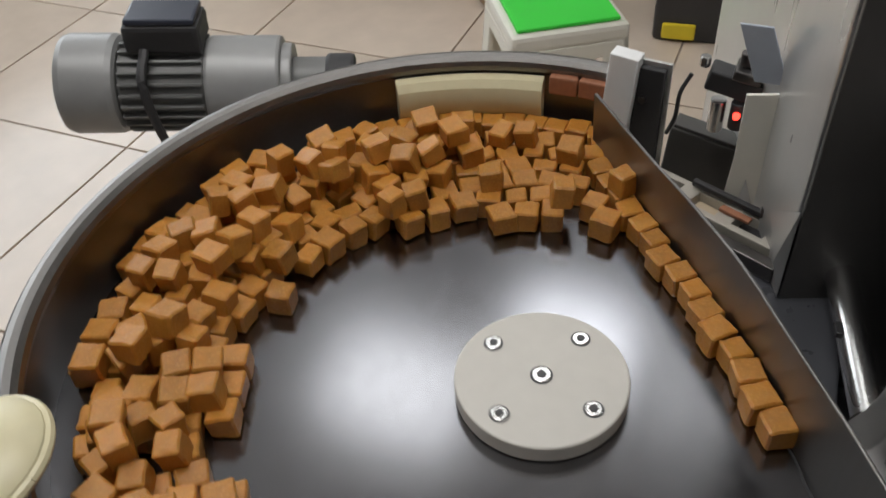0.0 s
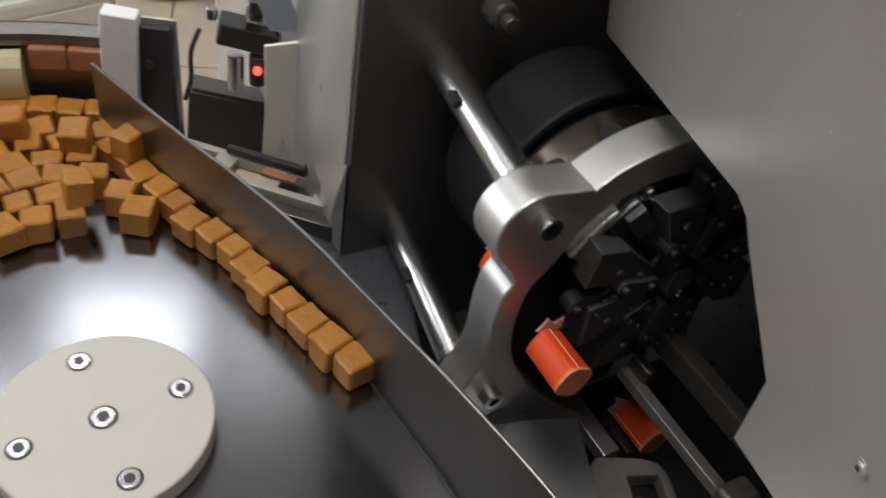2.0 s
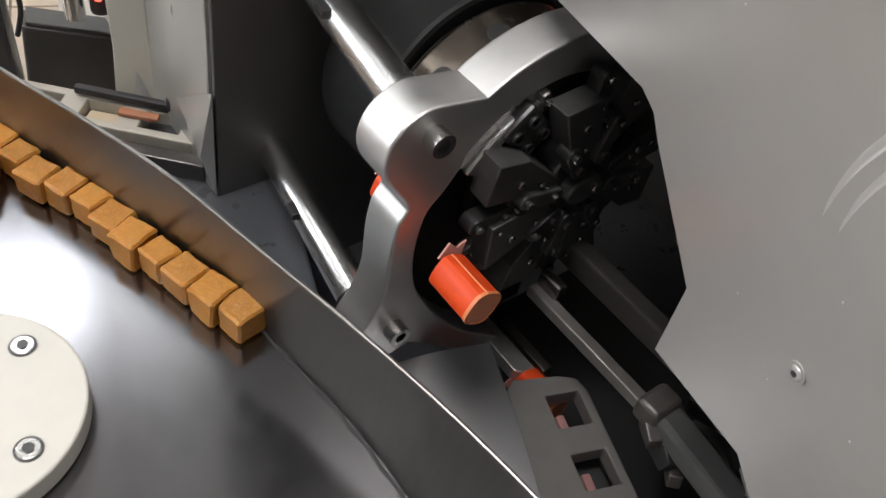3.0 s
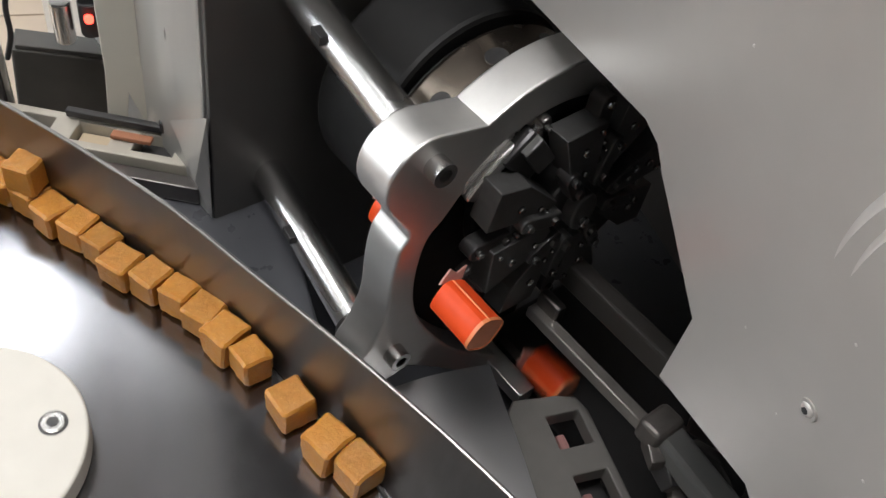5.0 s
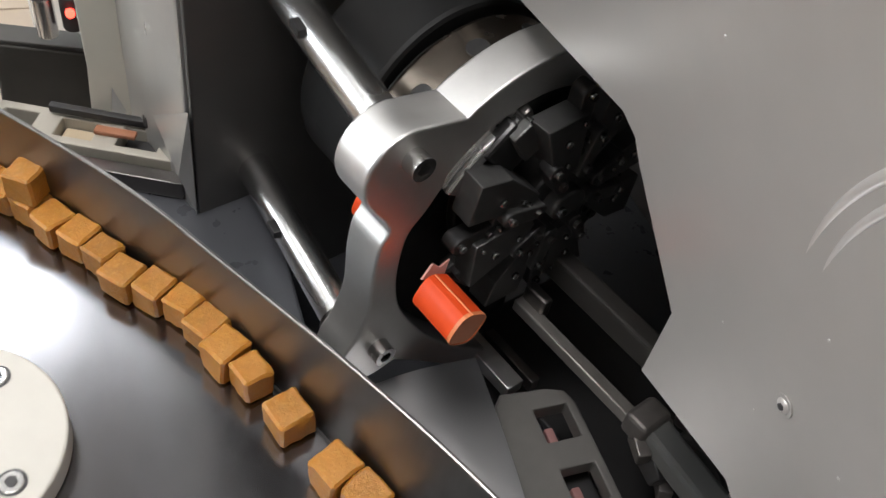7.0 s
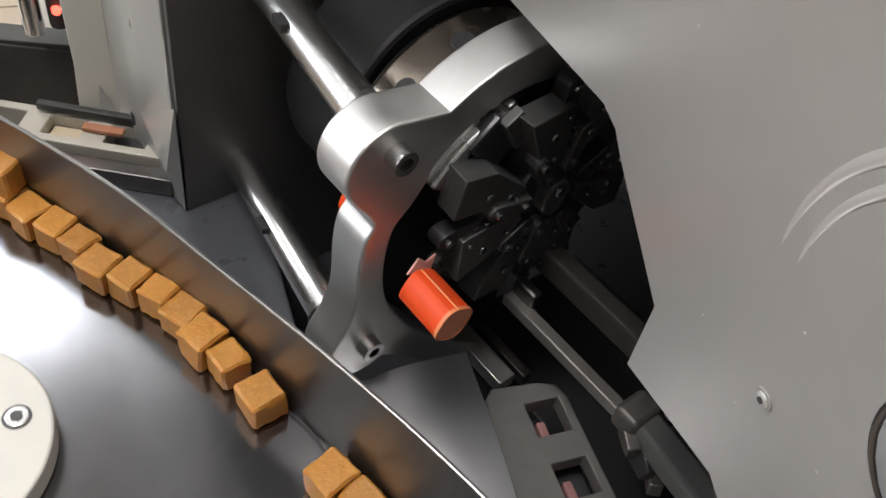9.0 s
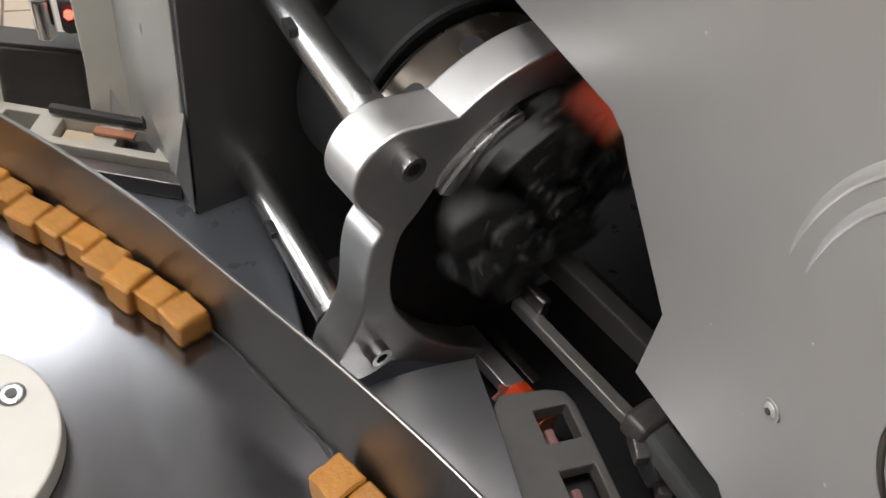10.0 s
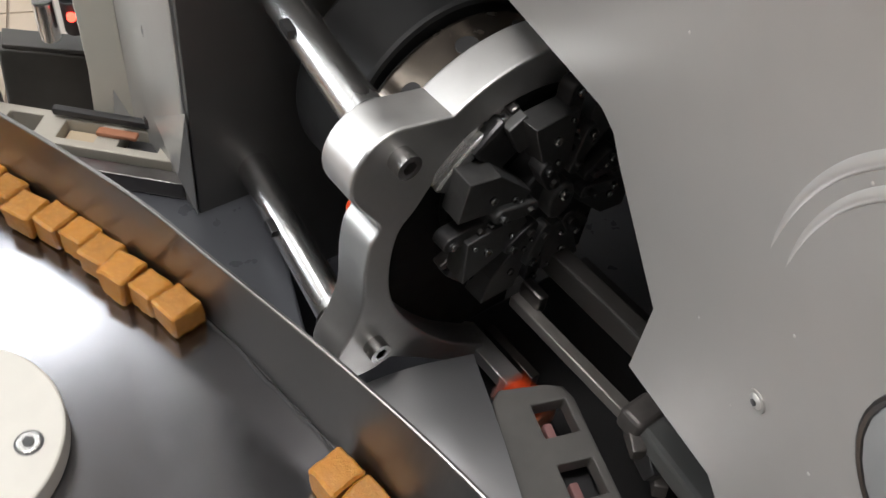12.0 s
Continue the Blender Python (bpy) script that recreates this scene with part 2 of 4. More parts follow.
def room():
    fl = part("floor", box(7, 5.4, 0.1, 0, (0, 1.8, FLOOR - 0.056)), GROUT, smooth=False)
    tagged(fl, "glossy beige floor tiles with dark joints", "floor", kind="structure")
    tile = None
    s = 0.60
    for i in range(-6, 6):
        for j in range(-1, 7):
            if tile is None:
                tile = part("tile", box(s - 0.006, s - 0.006, 0.01, 0.001), TILE, fl, smooth=False)
                o = tile
            else:
                o = new("tile", tile.data)
                o.parent = fl
            o.matrix_basis = pose(i * s + 0.13, j * s + 0.1, FLOOR - 0.005 + 0.001, 0, 0, 0)
    tagged(part("ceiling", box(7, 5.4, 0.1, 0, (0, 1.8, 2.25)), CEIL, smooth=False), "plain white ceiling", "ceiling", kind="structure")
    # The near, dark south wall is added unseen to darken what front faces reflect.
    for nm, c, d in (("wall_north", (0, 4.55, 0.7), (7, 0.1, 3.1)), ("dark_screen_south", (0, -0.85, 0.7), (7, 0.1, 3.1)), ("wall_east", (3.55, 1.8, 0.7), (0.1, 5.4, 3.1)), ("wall_west", (-3.55, 1.8, 0.7), (0.1, 5.4, 3.1))):
        tagged(part(nm, box(*d, 0, c), SHADE if nm == "dark_screen_south" else PAINT, smooth=False), "unseen dark wall added to darken reflections" if nm == "dark_screen_south" else "plain off-white plastered wall", "wall", kind="structure")
    for x, y, sx, sy in ((-0.42, 1.92, 0.46, 0.40), (-0.20, -0.12, 1.5, 0.6), (-0.98, 1.49, 0.55, 0.45)):
        c = thing("ceiling_light", "white ceiling light panel with a frame", "lamp", pose(x, y, 2.19), "ceiling lights")
        part("frame", prism([(-sx / 2 - 0.03, -sy / 2 - 0.03), (sx / 2 + 0.03, -sy / 2 - 0.03), (sx / 2 + 0.03, sy / 2 + 0.03), (-sx / 2 - 0.03, sy / 2 + 0.03)], 0.03, 0.002, ([(-sx / 2, -sy / 2), (sx / 2, -sy / 2), (sx / 2, sy / 2), (-sx / 2, sy / 2)],)), WHITE, c, "", pose(0, 0, -0.02, -90))
        part("diffuser", box(sx, sy, 0.01, 0, (0, 0, -0.02)), LAMP, c)

    w = thing("window_1", "bright wide window with a white frame", "window", pose(-3.49, 1.9, 1.12), kind="structure")
    part("window_frame", prism([(-1.66, -0.91), (1.66, -0.91), (1.66, 0.91), (-1.66, 0.91)], 0.05, 0.004, ([(-1.6, -0.85), (-0.02, -0.85), (-0.02, 0.85), (-1.6, 0.85)], [(0.02, -0.85), (1.6, -0.85), (1.6, 0.85), (0.02, 0.85)])), WHITE, w, "", pose(0, 0, 0, 0, 0, 90))
    for y in (-0.81, 0.81):
        part("pane", box(0.006, 1.58, 1.7, 0, (-0.03, y, 0)), LAMP, w, "bright daylit pane")


room()

# ---- bowl and turntable ----
BC, BR, BH = Vector((-0.054, 0.018, 0)), 0.245, 0.054
GB = [(-0.0310, 0.2300, 0), (0.0190, 0.1670, 0), (0.0585, 0.1200, 0), (0.0925, 0.0760, 0), (0.1153, 0.0482, 0), (0.1398, 0.0017, 0), (0.1573, -0.0333, 0), (0.1703, -0.0673, 0), (0.1813, -0.1023, 0), (0.1893, -0.1343, 0)]
GT = [(-0.0325, 0.228, 0.0575), (0.018, 0.166, 0.0575), (0.0575, 0.120, 0.0575), (0.0925, 0.075, 0.0575), (0.1185, 0.0345, 0.0575), (0.1495, -0.0145, 0.0575), (0.1665, -0.043, 0.0575), (0.182, -0.0705, 0.0575), (0.1985, -0.103, 0.0575), (0.213, -0.135, 0.0575)]


def bowl():
    t = thing("feeding_bowl", "round steel feeding bowl with a rolled rim", "bowl")
    arc = [BC + BR * Vector((math.cos(radians(a)), math.sin(radians(a)), 0)) for a in range(83, 305, 3)]
    part("wall", strip([p + Vector((0, 0, -0.03)) for p in arc[::-1]], [p + Vector((0, 0, BH)) for p in arc[::-1]], -0.004), WALLST, t)
    part("rim", tube([p * 1.0 + Vector((0, 0, BH)) + (p - BC).normalized() * 0.003 for p in arc], 0.008, 12), WALLST, t, "rolled steel rim")
    b = bmesh.new()
    ring = arc + spline(GB, 6)[::-1]
    b.faces.new([b.verts.new(p) for p in ring])
    ext = bmesh.ops.extrude_face_region(b, geom=list(b.faces))
    bmesh.ops.translate(b, vec=(0, 0, -0.006), verts=[v for v in ext["geom"] if isinstance(v, bmesh.types.BMVert)])
    part("disc", b, DISC, t, "polished steel feed disc", smooth=False)
    a = [BC + (BR - 0.004) * Vector((math.cos(radians(k)), math.sin(radians(k)), 0)) for k in range(96, 126, 2)]
    b = bmesh.new()
    prof = [(0.0, 0.0475), (-0.006, 0.0455), (-0.0105, 0.040), (-0.0125, 0.032), (-0.0115, 0.022), (-0.008, 0.012), (-0.003, 0.005), (0.001, 0.004), (0.002, 0.046)]
    rows = [[b.verts.new(p + (p - BC).normalized() * d + Vector((0, 0, z))) for d, z in prof] for p in a]
    for q, r in zip(rows, rows[1:]):
        for k in range(len(prof)):
            m = (k + 1) % len(prof)
            b.faces.new((q[k], q[m], r[m], r[k]))
    b.faces.new(rows[0])
    b.faces.new(rows[-1])
    part("window_plate", b, CREAM, t, "cream plastic side roll along the wall")
    for k in (86.6, 92.2):
        p = BC + (BR - 0.006) * Vector((math.cos(radians(k)), math.sin(radians(k)), 0))
        part("pad", box(0.0225, 0.008, 0.016, 0.002), BROWN, t, "copper-brown pad", pose(p.x, p.y, 0.043, 0, 0, k - 90))
    return t


def guide():
    t = thing("guide_plate", "curved bare steel guide plate along the feed disc", "guide plate")
    part("sheet", strip(spline(GB, 6), spline(GT, 6), -0.0025), GUIDEST, t)
    seam = [p + Vector((-0.0016 + 0.0006 * math.sin(i * 1.7), 0, 0.0002)) for i, p in enumerate(spline(GB, 6))]
    part("gap", tube(seam[10:], 0.0009, 6), RUBBER, t, "dark dusty gap along the foot")
    part("edge", tube([p + Vector((0.0012, 0, 0)) for p in spline(GT, 6)], 0.0010, 8), GUIDEST, t, "bright cut edge")


def turntable():
    t = thing("hub_plate", "cream plastic hub plate with five socket screws", "hub plate")
    part("plate", cyl(0.050, 0.012, 0.0012, at=(0, 0, 0.0065), n=72), HUB, t)
    for x, y, r in [(0, 0, 0.0066)] + [(0.0365 * math.cos(k * math.pi / 2), 0.0365 * math.sin(k * math.pi / 2), 0.0058) for k in range(4)]:
        part("counterbore", cyl(r, 0.0006, 0, at=(x, y, 0.0126), n=24), BLACK, t, "dark counterbore")
        socket_screw(r * 0.84, 0.0010, t, pose(x, y, 0.0127), STEEL)
    return t


bowl()
guide()
hub = turntable()

# ---- machine body ----
HEAD = pose(0.265, 0.040, 0.058, 0, 0, 19.6)


def plate_x(z):
    return 0.256 - 0.19 * (z - 0.12)


def on_plate(y, z, d=0.0):
    return Vector((plate_x(z) - d, y, z))


def bent_sheet():
    """A sheet that falls away towards the bowl and towards the front."""
    b = bmesh.new()
    nx, ny = 14, 24
    layers = []
    for dz in (0, -0.003):
        g = []
        for i in range(nx + 1):
            x = 0.168 + 0.076 * i / nx
            col = []
            for j in range(ny + 1):
                y = -0.150 + 0.172 * j / ny
                f = max(0, -0.012 - y)
                col.append(b.verts.new((x + 0.004 * (j / ny) ** 2, y, -0.033 - 5.0 * max(0, 0.224 - x) ** 2 - 2.2 * f * f + dz)))
            g.append(col)
        layers.append(g)
    for g in layers:
        for i in range(nx):
            for j in range(ny):
                b.faces.new((g[i][j], g[i + 1][j], g[i + 1][j + 1], g[i][j + 1]))
    p, q = layers
    rim = [(i, 0) for i in range(nx)] + [(nx, j) for j in range(ny)] + [(i, ny) for i in range(nx, 0, -1)] + [(0, j) for j in range(ny, 0, -1)]
    for (i, j), (k, l) in zip(rim, rim[1:] + rim[:1]):
        b.faces.new((p[i][j], p[k][l], q[k][l], q[i][j]))
    return b


def machine():
    tb = thing("machine_table", "dark polished machine table under the wrapping head", "table", kind="structure")
    part("top", box(0.52, 0.76, 0.03, 0.003, (0.375, 0.045, -0.135)), DARKTOP, tb)
    part("curved_cover", bent_sheet(), COVER, tb, "satin metal curved cover")
    part("step", box(0.135, 0.24, 0.012, 0.002, (0.095, 0.115, -0.032)), DARKTOP, tb, "dark polished step plate")
    part("step_leg", box(0.10, 0.20, 0.10, 0.002, (0.10, 0.12, -0.088)), DARKFACE, tb)
    part("base", box(0.50, 0.72, 0.64, 0.004, (0.375, 0.045, -0.472)), COLUMN, tb)
    part("pedestal", cyl(0.13, 0.74, 0.004, at=(-0.02, 0.0, -0.43), n=48), COLUMN, tb)
    col = thing("machine_column", "grey steel machine column, front face shade put into its colour", "column", pose(0.119, 0.148, -0.026, 0, 0, 20))
    part("body", box(0.30, 0.25, 1.0, 0.002, (0.15, 0.129, 0.40)), COLUMN, col)
    # Column is one grey steel; this dark sheet paints the front side's shade.
    part("front_shade_sheet", box(0.297, 0.004, 0.997, 0.001, (0.15, 0.0015, 0.40)), DARKFACE, col, "front sheet with the shade put into its dark colour")
    b = bmesh.new()
    v = [b.verts.new(c) for c in ((-0.0005, -0.0008, 0.001), (-0.0005, -0.0008, 0.075), (-0.0005, 0.046, 0.040), (-0.007, 0.004, 0.030))]
    for q in ((0, 1, 3), (1, 2, 3), (2, 0, 3), (0, 1, 2)):
        b.faces.new([v[k] for k in q])
    part("folded_gusset", b, COLUMN, col, "bright folded sheet corner", smooth=False)
    # Added walls that block room light behind the panel and darken the head.
    hs = thing("light_block_housing", "dark sheet housing added behind the side panel to keep light out", "housing", kind="structure")
    part("back_wall", box(0.006, 0.90, 0.72, 0.001, (0.47, -0.16, 0.24)), GREYPL, hs)
    part("top_wall", box(0.30, 0.90, 0.006, 0.001, (0.325, -0.16, 0.603)), GREYPL, hs)
    part("end_wall", box(0.26, 0.006, 0.72, 0.001, (0.337, -0.613, 0.24)), GREYPL, hs)
    out = [(0.146, 0.143), (0.075, 0.155), (-0.022, 0.171), (-0.032, 0.168), (-0.038, 0.160), (-0.074, 0.124), (-0.067, 0.077), (-0.123, 0.094), (-0.23, 0.02), (-0.23, -0.5), (-0.7, -0.5), (-0.7, 1.0), (0.146, 1.0)]
    pn = thing("side_panel", "grey painted sheet metal side panel with a cut-out", "panel")
    b = prism(out, 0.004, 0)
    for v in b.verts:
        y, z, d = v.co.x, v.co.z, v.co.y
        v.co = (plate_x(z) + d, y, z)
    part("sheet", b, PANEL, pn, smooth=False)
    tilt = pose(0, 0, 0, 0, -90 - math.degrees(math.atan(0.19)), 0)
    p = on_plate(-0.1287, 0.1527)
    part("washer", cyl(0.0036, 0.0005, 0.0001, at=(0, 0, 0.0003), n=28), PANEL, pn, "", Matrix.Translation(p) @ tilt)
    sc = part("screw", dome(0.0025, 0.0008), BEAD, pn, "", Matrix.Translation(p) @ tilt @ pose(0, 0, 0.0006))
    part("socket", cyl(0.0012, 0.0005, 0, at=(0, 0, 0.0008), n=6), BLACK, sc)
    for r, w in ((0.0665, 0.0026), (0.0600, 0.0021)):
        path = []
        for a in range(-20, 122, 2):
            deep = w - 0.0011 + 0.0013 * ease((66 - a) / 84)
            path.append(on_plate(-0.180 + r * math.cos(radians(a)), 0.201 + 1.02 * r * math.sin(radians(a)), -deep))
        part("bead", tube(path, w, 28, up=(1, 0, 0)), BEAD, pn, "pressed circular bead that fades out, its highlight put into a paler colour")
    spot_at = Matrix.Translation(on_plate(-0.1835, 0.1945)) @ tilt
    part("recess", dome(0.026, 0.004), MOTOR, pn, "grey round cap", spot_at)
    # Dark tube puts the shading of the cap's edge into colour.
    part("rim_shade", tube([Vector((0.0265 * math.cos(radians(a)), 0.0265 * math.sin(radians(a)), 0.0004)) for a in range(0, 361, 10)], 0.0012, 8), DARKST, pn, "dark ring that paints the shade at the cap's edge", spot_at)
    rnd = random.Random(5)
    for k in range(26):
        y, z = rnd.uniform(-0.20, 0.02), rnd.uniform(0.11, 0.27)
        if z > 0.19 or y < -0.085:
            part("speck", dome(rnd.uniform(0.0003, 0.0006), 0.0002), BEAD, pn, "", Matrix.Translation(on_plate(y, z, 0.0)) @ tilt)
    part("edge_strip", tube([on_plate(-0.127, 0.090, -0.003), on_plate(-0.16, 0.064, -0.003), on_plate(-0.229, 0.018, -0.003)], 0.0028, 8), STEEL, pn, "bright steel edge strip")
    return pn


def dome(r, h):
    b = bmesh.new()
    bmesh.ops.create_uvsphere(b, u_segments=24, v_segments=12, radius=1)
    bmesh.ops.delete(b, geom=[v for v in b.verts if v.co.z < -0.01], context="VERTS")
    for v in b.verts:
        v.co = Vector((v.co.x * r, v.co.y * r, max(0, v.co.z) * h))
    return b


machine()


LOBES = ((-0.0745, 0.052), (-0.077, -0.066))
RODS = ((-0.0735, 0.059), (-0.077, -0.0635))
RING = 0.008


def lobe(k, r, a0, a1, n=14):
    return circle(r, LOBES[k][0], LOBES[k][1], n, a0, a1)


def ring_outline():
    """An open ring with two round lobes that carry the rods and a straight lower arm."""
    flat = lambda pts, n=5: [(p.x, p.y) for p in spline([(x, z, 0) for x, z in pts], n)]
    upper = circle(0.086, 0.003, 0.0, 20, 38, 126)
    waist = flat([(-0.0905, 0.037), (-0.0800, 0.0215), (-0.0838, 0.012), (-0.0856, -0.004), (-0.0855, -0.030), (-0.0905, -0.0475)])
    foot = flat([(-0.0640, -0.0850), (-0.0484, -0.0975), (-0.0205, -0.1225), (0.0060, -0.1450)])
    outer = upper + lobe(0, 0.0215, 75, 212) + waist + lobe(1, 0.0215, 142, 292) + foot
    inner = flat([(0.0200, -0.1370), (0.0020, -0.1225), (-0.0235, -0.1010), (-0.0440, -0.0770), (-0.0612, -0.0500), (-0.0690, -0.0300), (-0.0714, -0.0090), (-0.0690, 0.0120), (-0.0610, 0.0228), (-0.0535, 0.0345)])
    return outer + inner + [(0.066 * math.cos(radians(a)), 0.066 * math.sin(radians(a))) for a in range(142, 35, -6)]


def head():
    f = thing("wrapping_head_frame", "machined aluminium ring frame on steel rods", "machine frame", HEAD)
    part("ring", prism(ring_outline(), 0.022, 0.0012), CAST, f, "", pose(0, RING, 0))
    for x, z in RODS:
        shift = 0.0041 if z > 0 else -0.0037
        r = part("rod", cyl(0.0098, 0.129, 0.0005, "y", (0, 0.051, 0)), ROD, f, "polished steel rod", pose(x + shift, 0.0437, z, 0, 0, -8.8))
        part("flat", box(0.006, 0.010, 0.0045, 0.0004, (-0.0085, 0.054, 0.0045)), BLACK, r, "dark milled flat")
        part("collar_seat", cyl(0.0115, 0.003, 0.0004, "y", (0, -0.0125, 0)), DARKST, r)
        s = part("bolt", prism(circle(0.0058, x, z, 28), 0.010, 0.0007, (circle(0.0034, x, z, 6),)), STEEL, f, "", pose(0, RING - 0.0075, 0))
        part("socket", cyl(0.0035, 0.006, 0, "y", (x, RING - 0.001, z), 6), BLACK, s)
    part("finger", box(0.0125, 0.042, 0.010, 0.0008, (0.0085, -0.001, -0.1335)), CAST, f, "bright guide finger")
    part("finger", box(0.007, 0.044, 0.010, 0.0008, (0.0215, -0.004, -0.1345)), DARKST, f)
    part("guard", prism([(-0.079, 0.034), (-0.079, -0.040), (-0.052, -0.082), (-0.002, -0.125), (0.040, -0.125), (0.040, 0.034)], 0.0025, 0.0004), DRUM, f, "black guard plate behind the ring", pose(0, RING + 0.0185, 0))
    part("collar", cyl(0.066, 0.038, 0.003, "y", (0.010, 0.049, 0.0), 64), COLLAR, f, "worn steel collar behind the ring")
    for a in (74, 104, 134, 164):
        x, z = 0.0655 * math.cos(radians(a)), 0.0655 * math.sin(radians(a))
        part("hole", cyl(0.0058, 0.002, 0, "z", n=16), BLACK, f, "dark screw hole", Matrix.Translation((0.010 + x, 0.050, z)) @ pose(0, 0, 0, 0, 90 - a, 0))
    part("drum", prism(circle(0.066, 0.015, 0.0, 64), 0.050, 0.003), DRUM, f, "black drum", pose(0, 0.077, 0))
    part("groove", cyl(0.057, 0.008, 0.001, "y", (0.010, 0.071, 0.0), 64), DRUM, f)
    for ro, v0, dv in ((0.0665, 0.0100, 0.008), (0.0610, 0.0055, 0.006)):
        arc = circle(ro, 0.0, 0.0, 24, 100, 150) + circle(ro - 0.008, 0.0, 0.0, 24, 100, 150)[::-1]
        part("lip", prism(arc, dv, 0.0028, seg=4), ROD, f, "polished steel lip", pose(0, v0, 0))
    b = cyl(0.009, 0.014, 0.002, "y", (-0.0225, 0.141, 0.0825), 24)
    part("boss", b, DARKFACE, f)
    part("bolt", cyl(0.005, 0.008, 0.001, "y", (-0.0225, 0.131, 0.0825), 6), DARKFACE, f)
    return f


head()


AXIS = Matrix.Translation((0.015, 0, 0.006))


def turret():
    t = thing("gripper_turret", "black gripper turret that indexes the wrapped candies", "gripper turret", HEAD @ AXIS)
    part("backing", cyl(0.052, 0.008, 0.002, "y", (0, 0.0165, 0), 64), DRUM, t)
    part("core", cyl(0.021, 0.024, 0.002, "y", (0, 0.009, 0), 40), BLACK, t)
    o = [(0.0115 * math.cos(a), 0.0082 * math.sin(a)) for a in [math.tau * i / 32 for i in range(32)]]
    boss = part("boss", prism(o, 0.010, 0.0014), JAW, t, "oval worn centre boss", pose(0, -0.0105, 0))
    part("pin", cyl(0.0028, 0.004, 0.0008, "y", (0.0058, -0.0005, 0.001), 16), BOLT, boss, "shiny pin")
    wide = [(0.0605, 0.0158), (0.0545, -0.0105), (0.0215, -0.0062), (0.0195, 0.0010), (0.0320, 0.0108)]
    long = [(0.0695, -0.0070), (0.0610, 0.0155), (0.0245, 0.0040), (0.0225, -0.0035), (0.0520, -0.0120)]
    for k in range(4):
        for at, o, depth, bolts in ((104, wide, -0.0080, ((0.0445, 0.003, 0.0021), (0.0300, 0.0025, 0.0014), (0.0515, -0.006, 0.0012))), (155, long, -0.0060, ((0.0480, 0.001, 0.0021), (0.0330, 0.0005, 0.0016), (0.0270, 0.002, 0.0013)))):
            tw = pose(0, 0, 0, 0, -(90 * k + at), 0)
            jaw = part("jaw", prism(o, 0.013, 0.0007), JAW, t, "dark jaw plate with worn edges", tw @ pose(0, depth, 0, 3 if at < 120 else -3, 0, 0))
            for bx, bz, br in bolts:
                part("bolt", cyl(br, 0.0024, 0.0007, "y", (bx, -0.0008, bz), 14), BOLT, jaw, "shiny bolt head")
        tw = pose(0, 0, 0, 0, -(90 * k + 133), 0)
        blk = part("screw_block", box(0.026, 0.010, 0.020, 0.002, (0.052, 0.0085, 0)), BLACK, t, "", tw)
        if k == 0:
            for bx, bz in ((0.0455, -0.0045), (0.0460, 0.0052), (0.0580, -0.0048), (0.0585, 0.0055)):
                part("screw", prism(circle(0.0030, bx, bz, 20), 0.0024, 0.0003, (circle(0.0017, bx, bz, 6),)), BOLT, blk, "socket screw with a bright rim", pose(0, 0.0018, 0))
        else:
            part("clamp", box(0.020, 0.006, 0.011, 0.001, (0.053, 0.0025, 0.0)), JAW, blk, "", pose(0, 0, 0, 0, 4 * k, 0))
        tw = pose(0, 0, 0, 0, -(90 * k + 176), 0)
        sp = part("spring_block", box(0.017, 0.012, 0.009, 0.0012, (0.036, 0.002, 0)), BLACK, t, "", tw)
        for bx, bz, br in ((0.031, 0.002, 0.0020), (0.036, -0.0022, 0.0017), (0.041, 0.002, 0.0014)):
            part("bolt", cyl(br, 0.004, 0.0006, "y", (bx, -0.0055, bz), 12), BOLT, sp, "shiny bolt head")
        for at, r0, r1, hw, v0 in ((78, 0.020, 0.040, 0.0042, -0.0095), (182, 0.044, 0.062, 0.0048, -0.004), (122, 0.019, 0.033, 0.0040, -0.0105)):
            link = circle(hw, r1, 0, 10, -90, 90) + circle(hw, r0, 0, 10, 90, 270)
            ln = part("link", prism(link, 0.009, 0.0008), BLACK if at > 100 else JAW, t, "dark round-ended link", pose(0, 0, 0, 0, -(90 * k + at), 0) @ pose(0, v0, 0))
            part("pin", cyl(0.0021, 0.0036, 0.0006, "y", (r1, -0.0008, 0), 14), BOLT, ln, "shiny pin")
            part("nut", cyl(0.0024, 0.0030, 0.0003, "y", (r0 + 0.002, -0.0008, 0), 6), DARKST, ln)
        tip = part("jaw_tip", box(0.008, 0.007, 0.005, 0.0012, (0.061, 0.008, 0)), DARKST, t, "worn grey jaw tip", pose(0, 0, 0, 0, -(90 * k + 118), 0))
        part("pin", cyl(0.0016, 0.004, 0.0005, "y", (0.061, 0.0035, 0.001), 12), BOLT, tip, "shiny pin")
    return t


tur = turret()


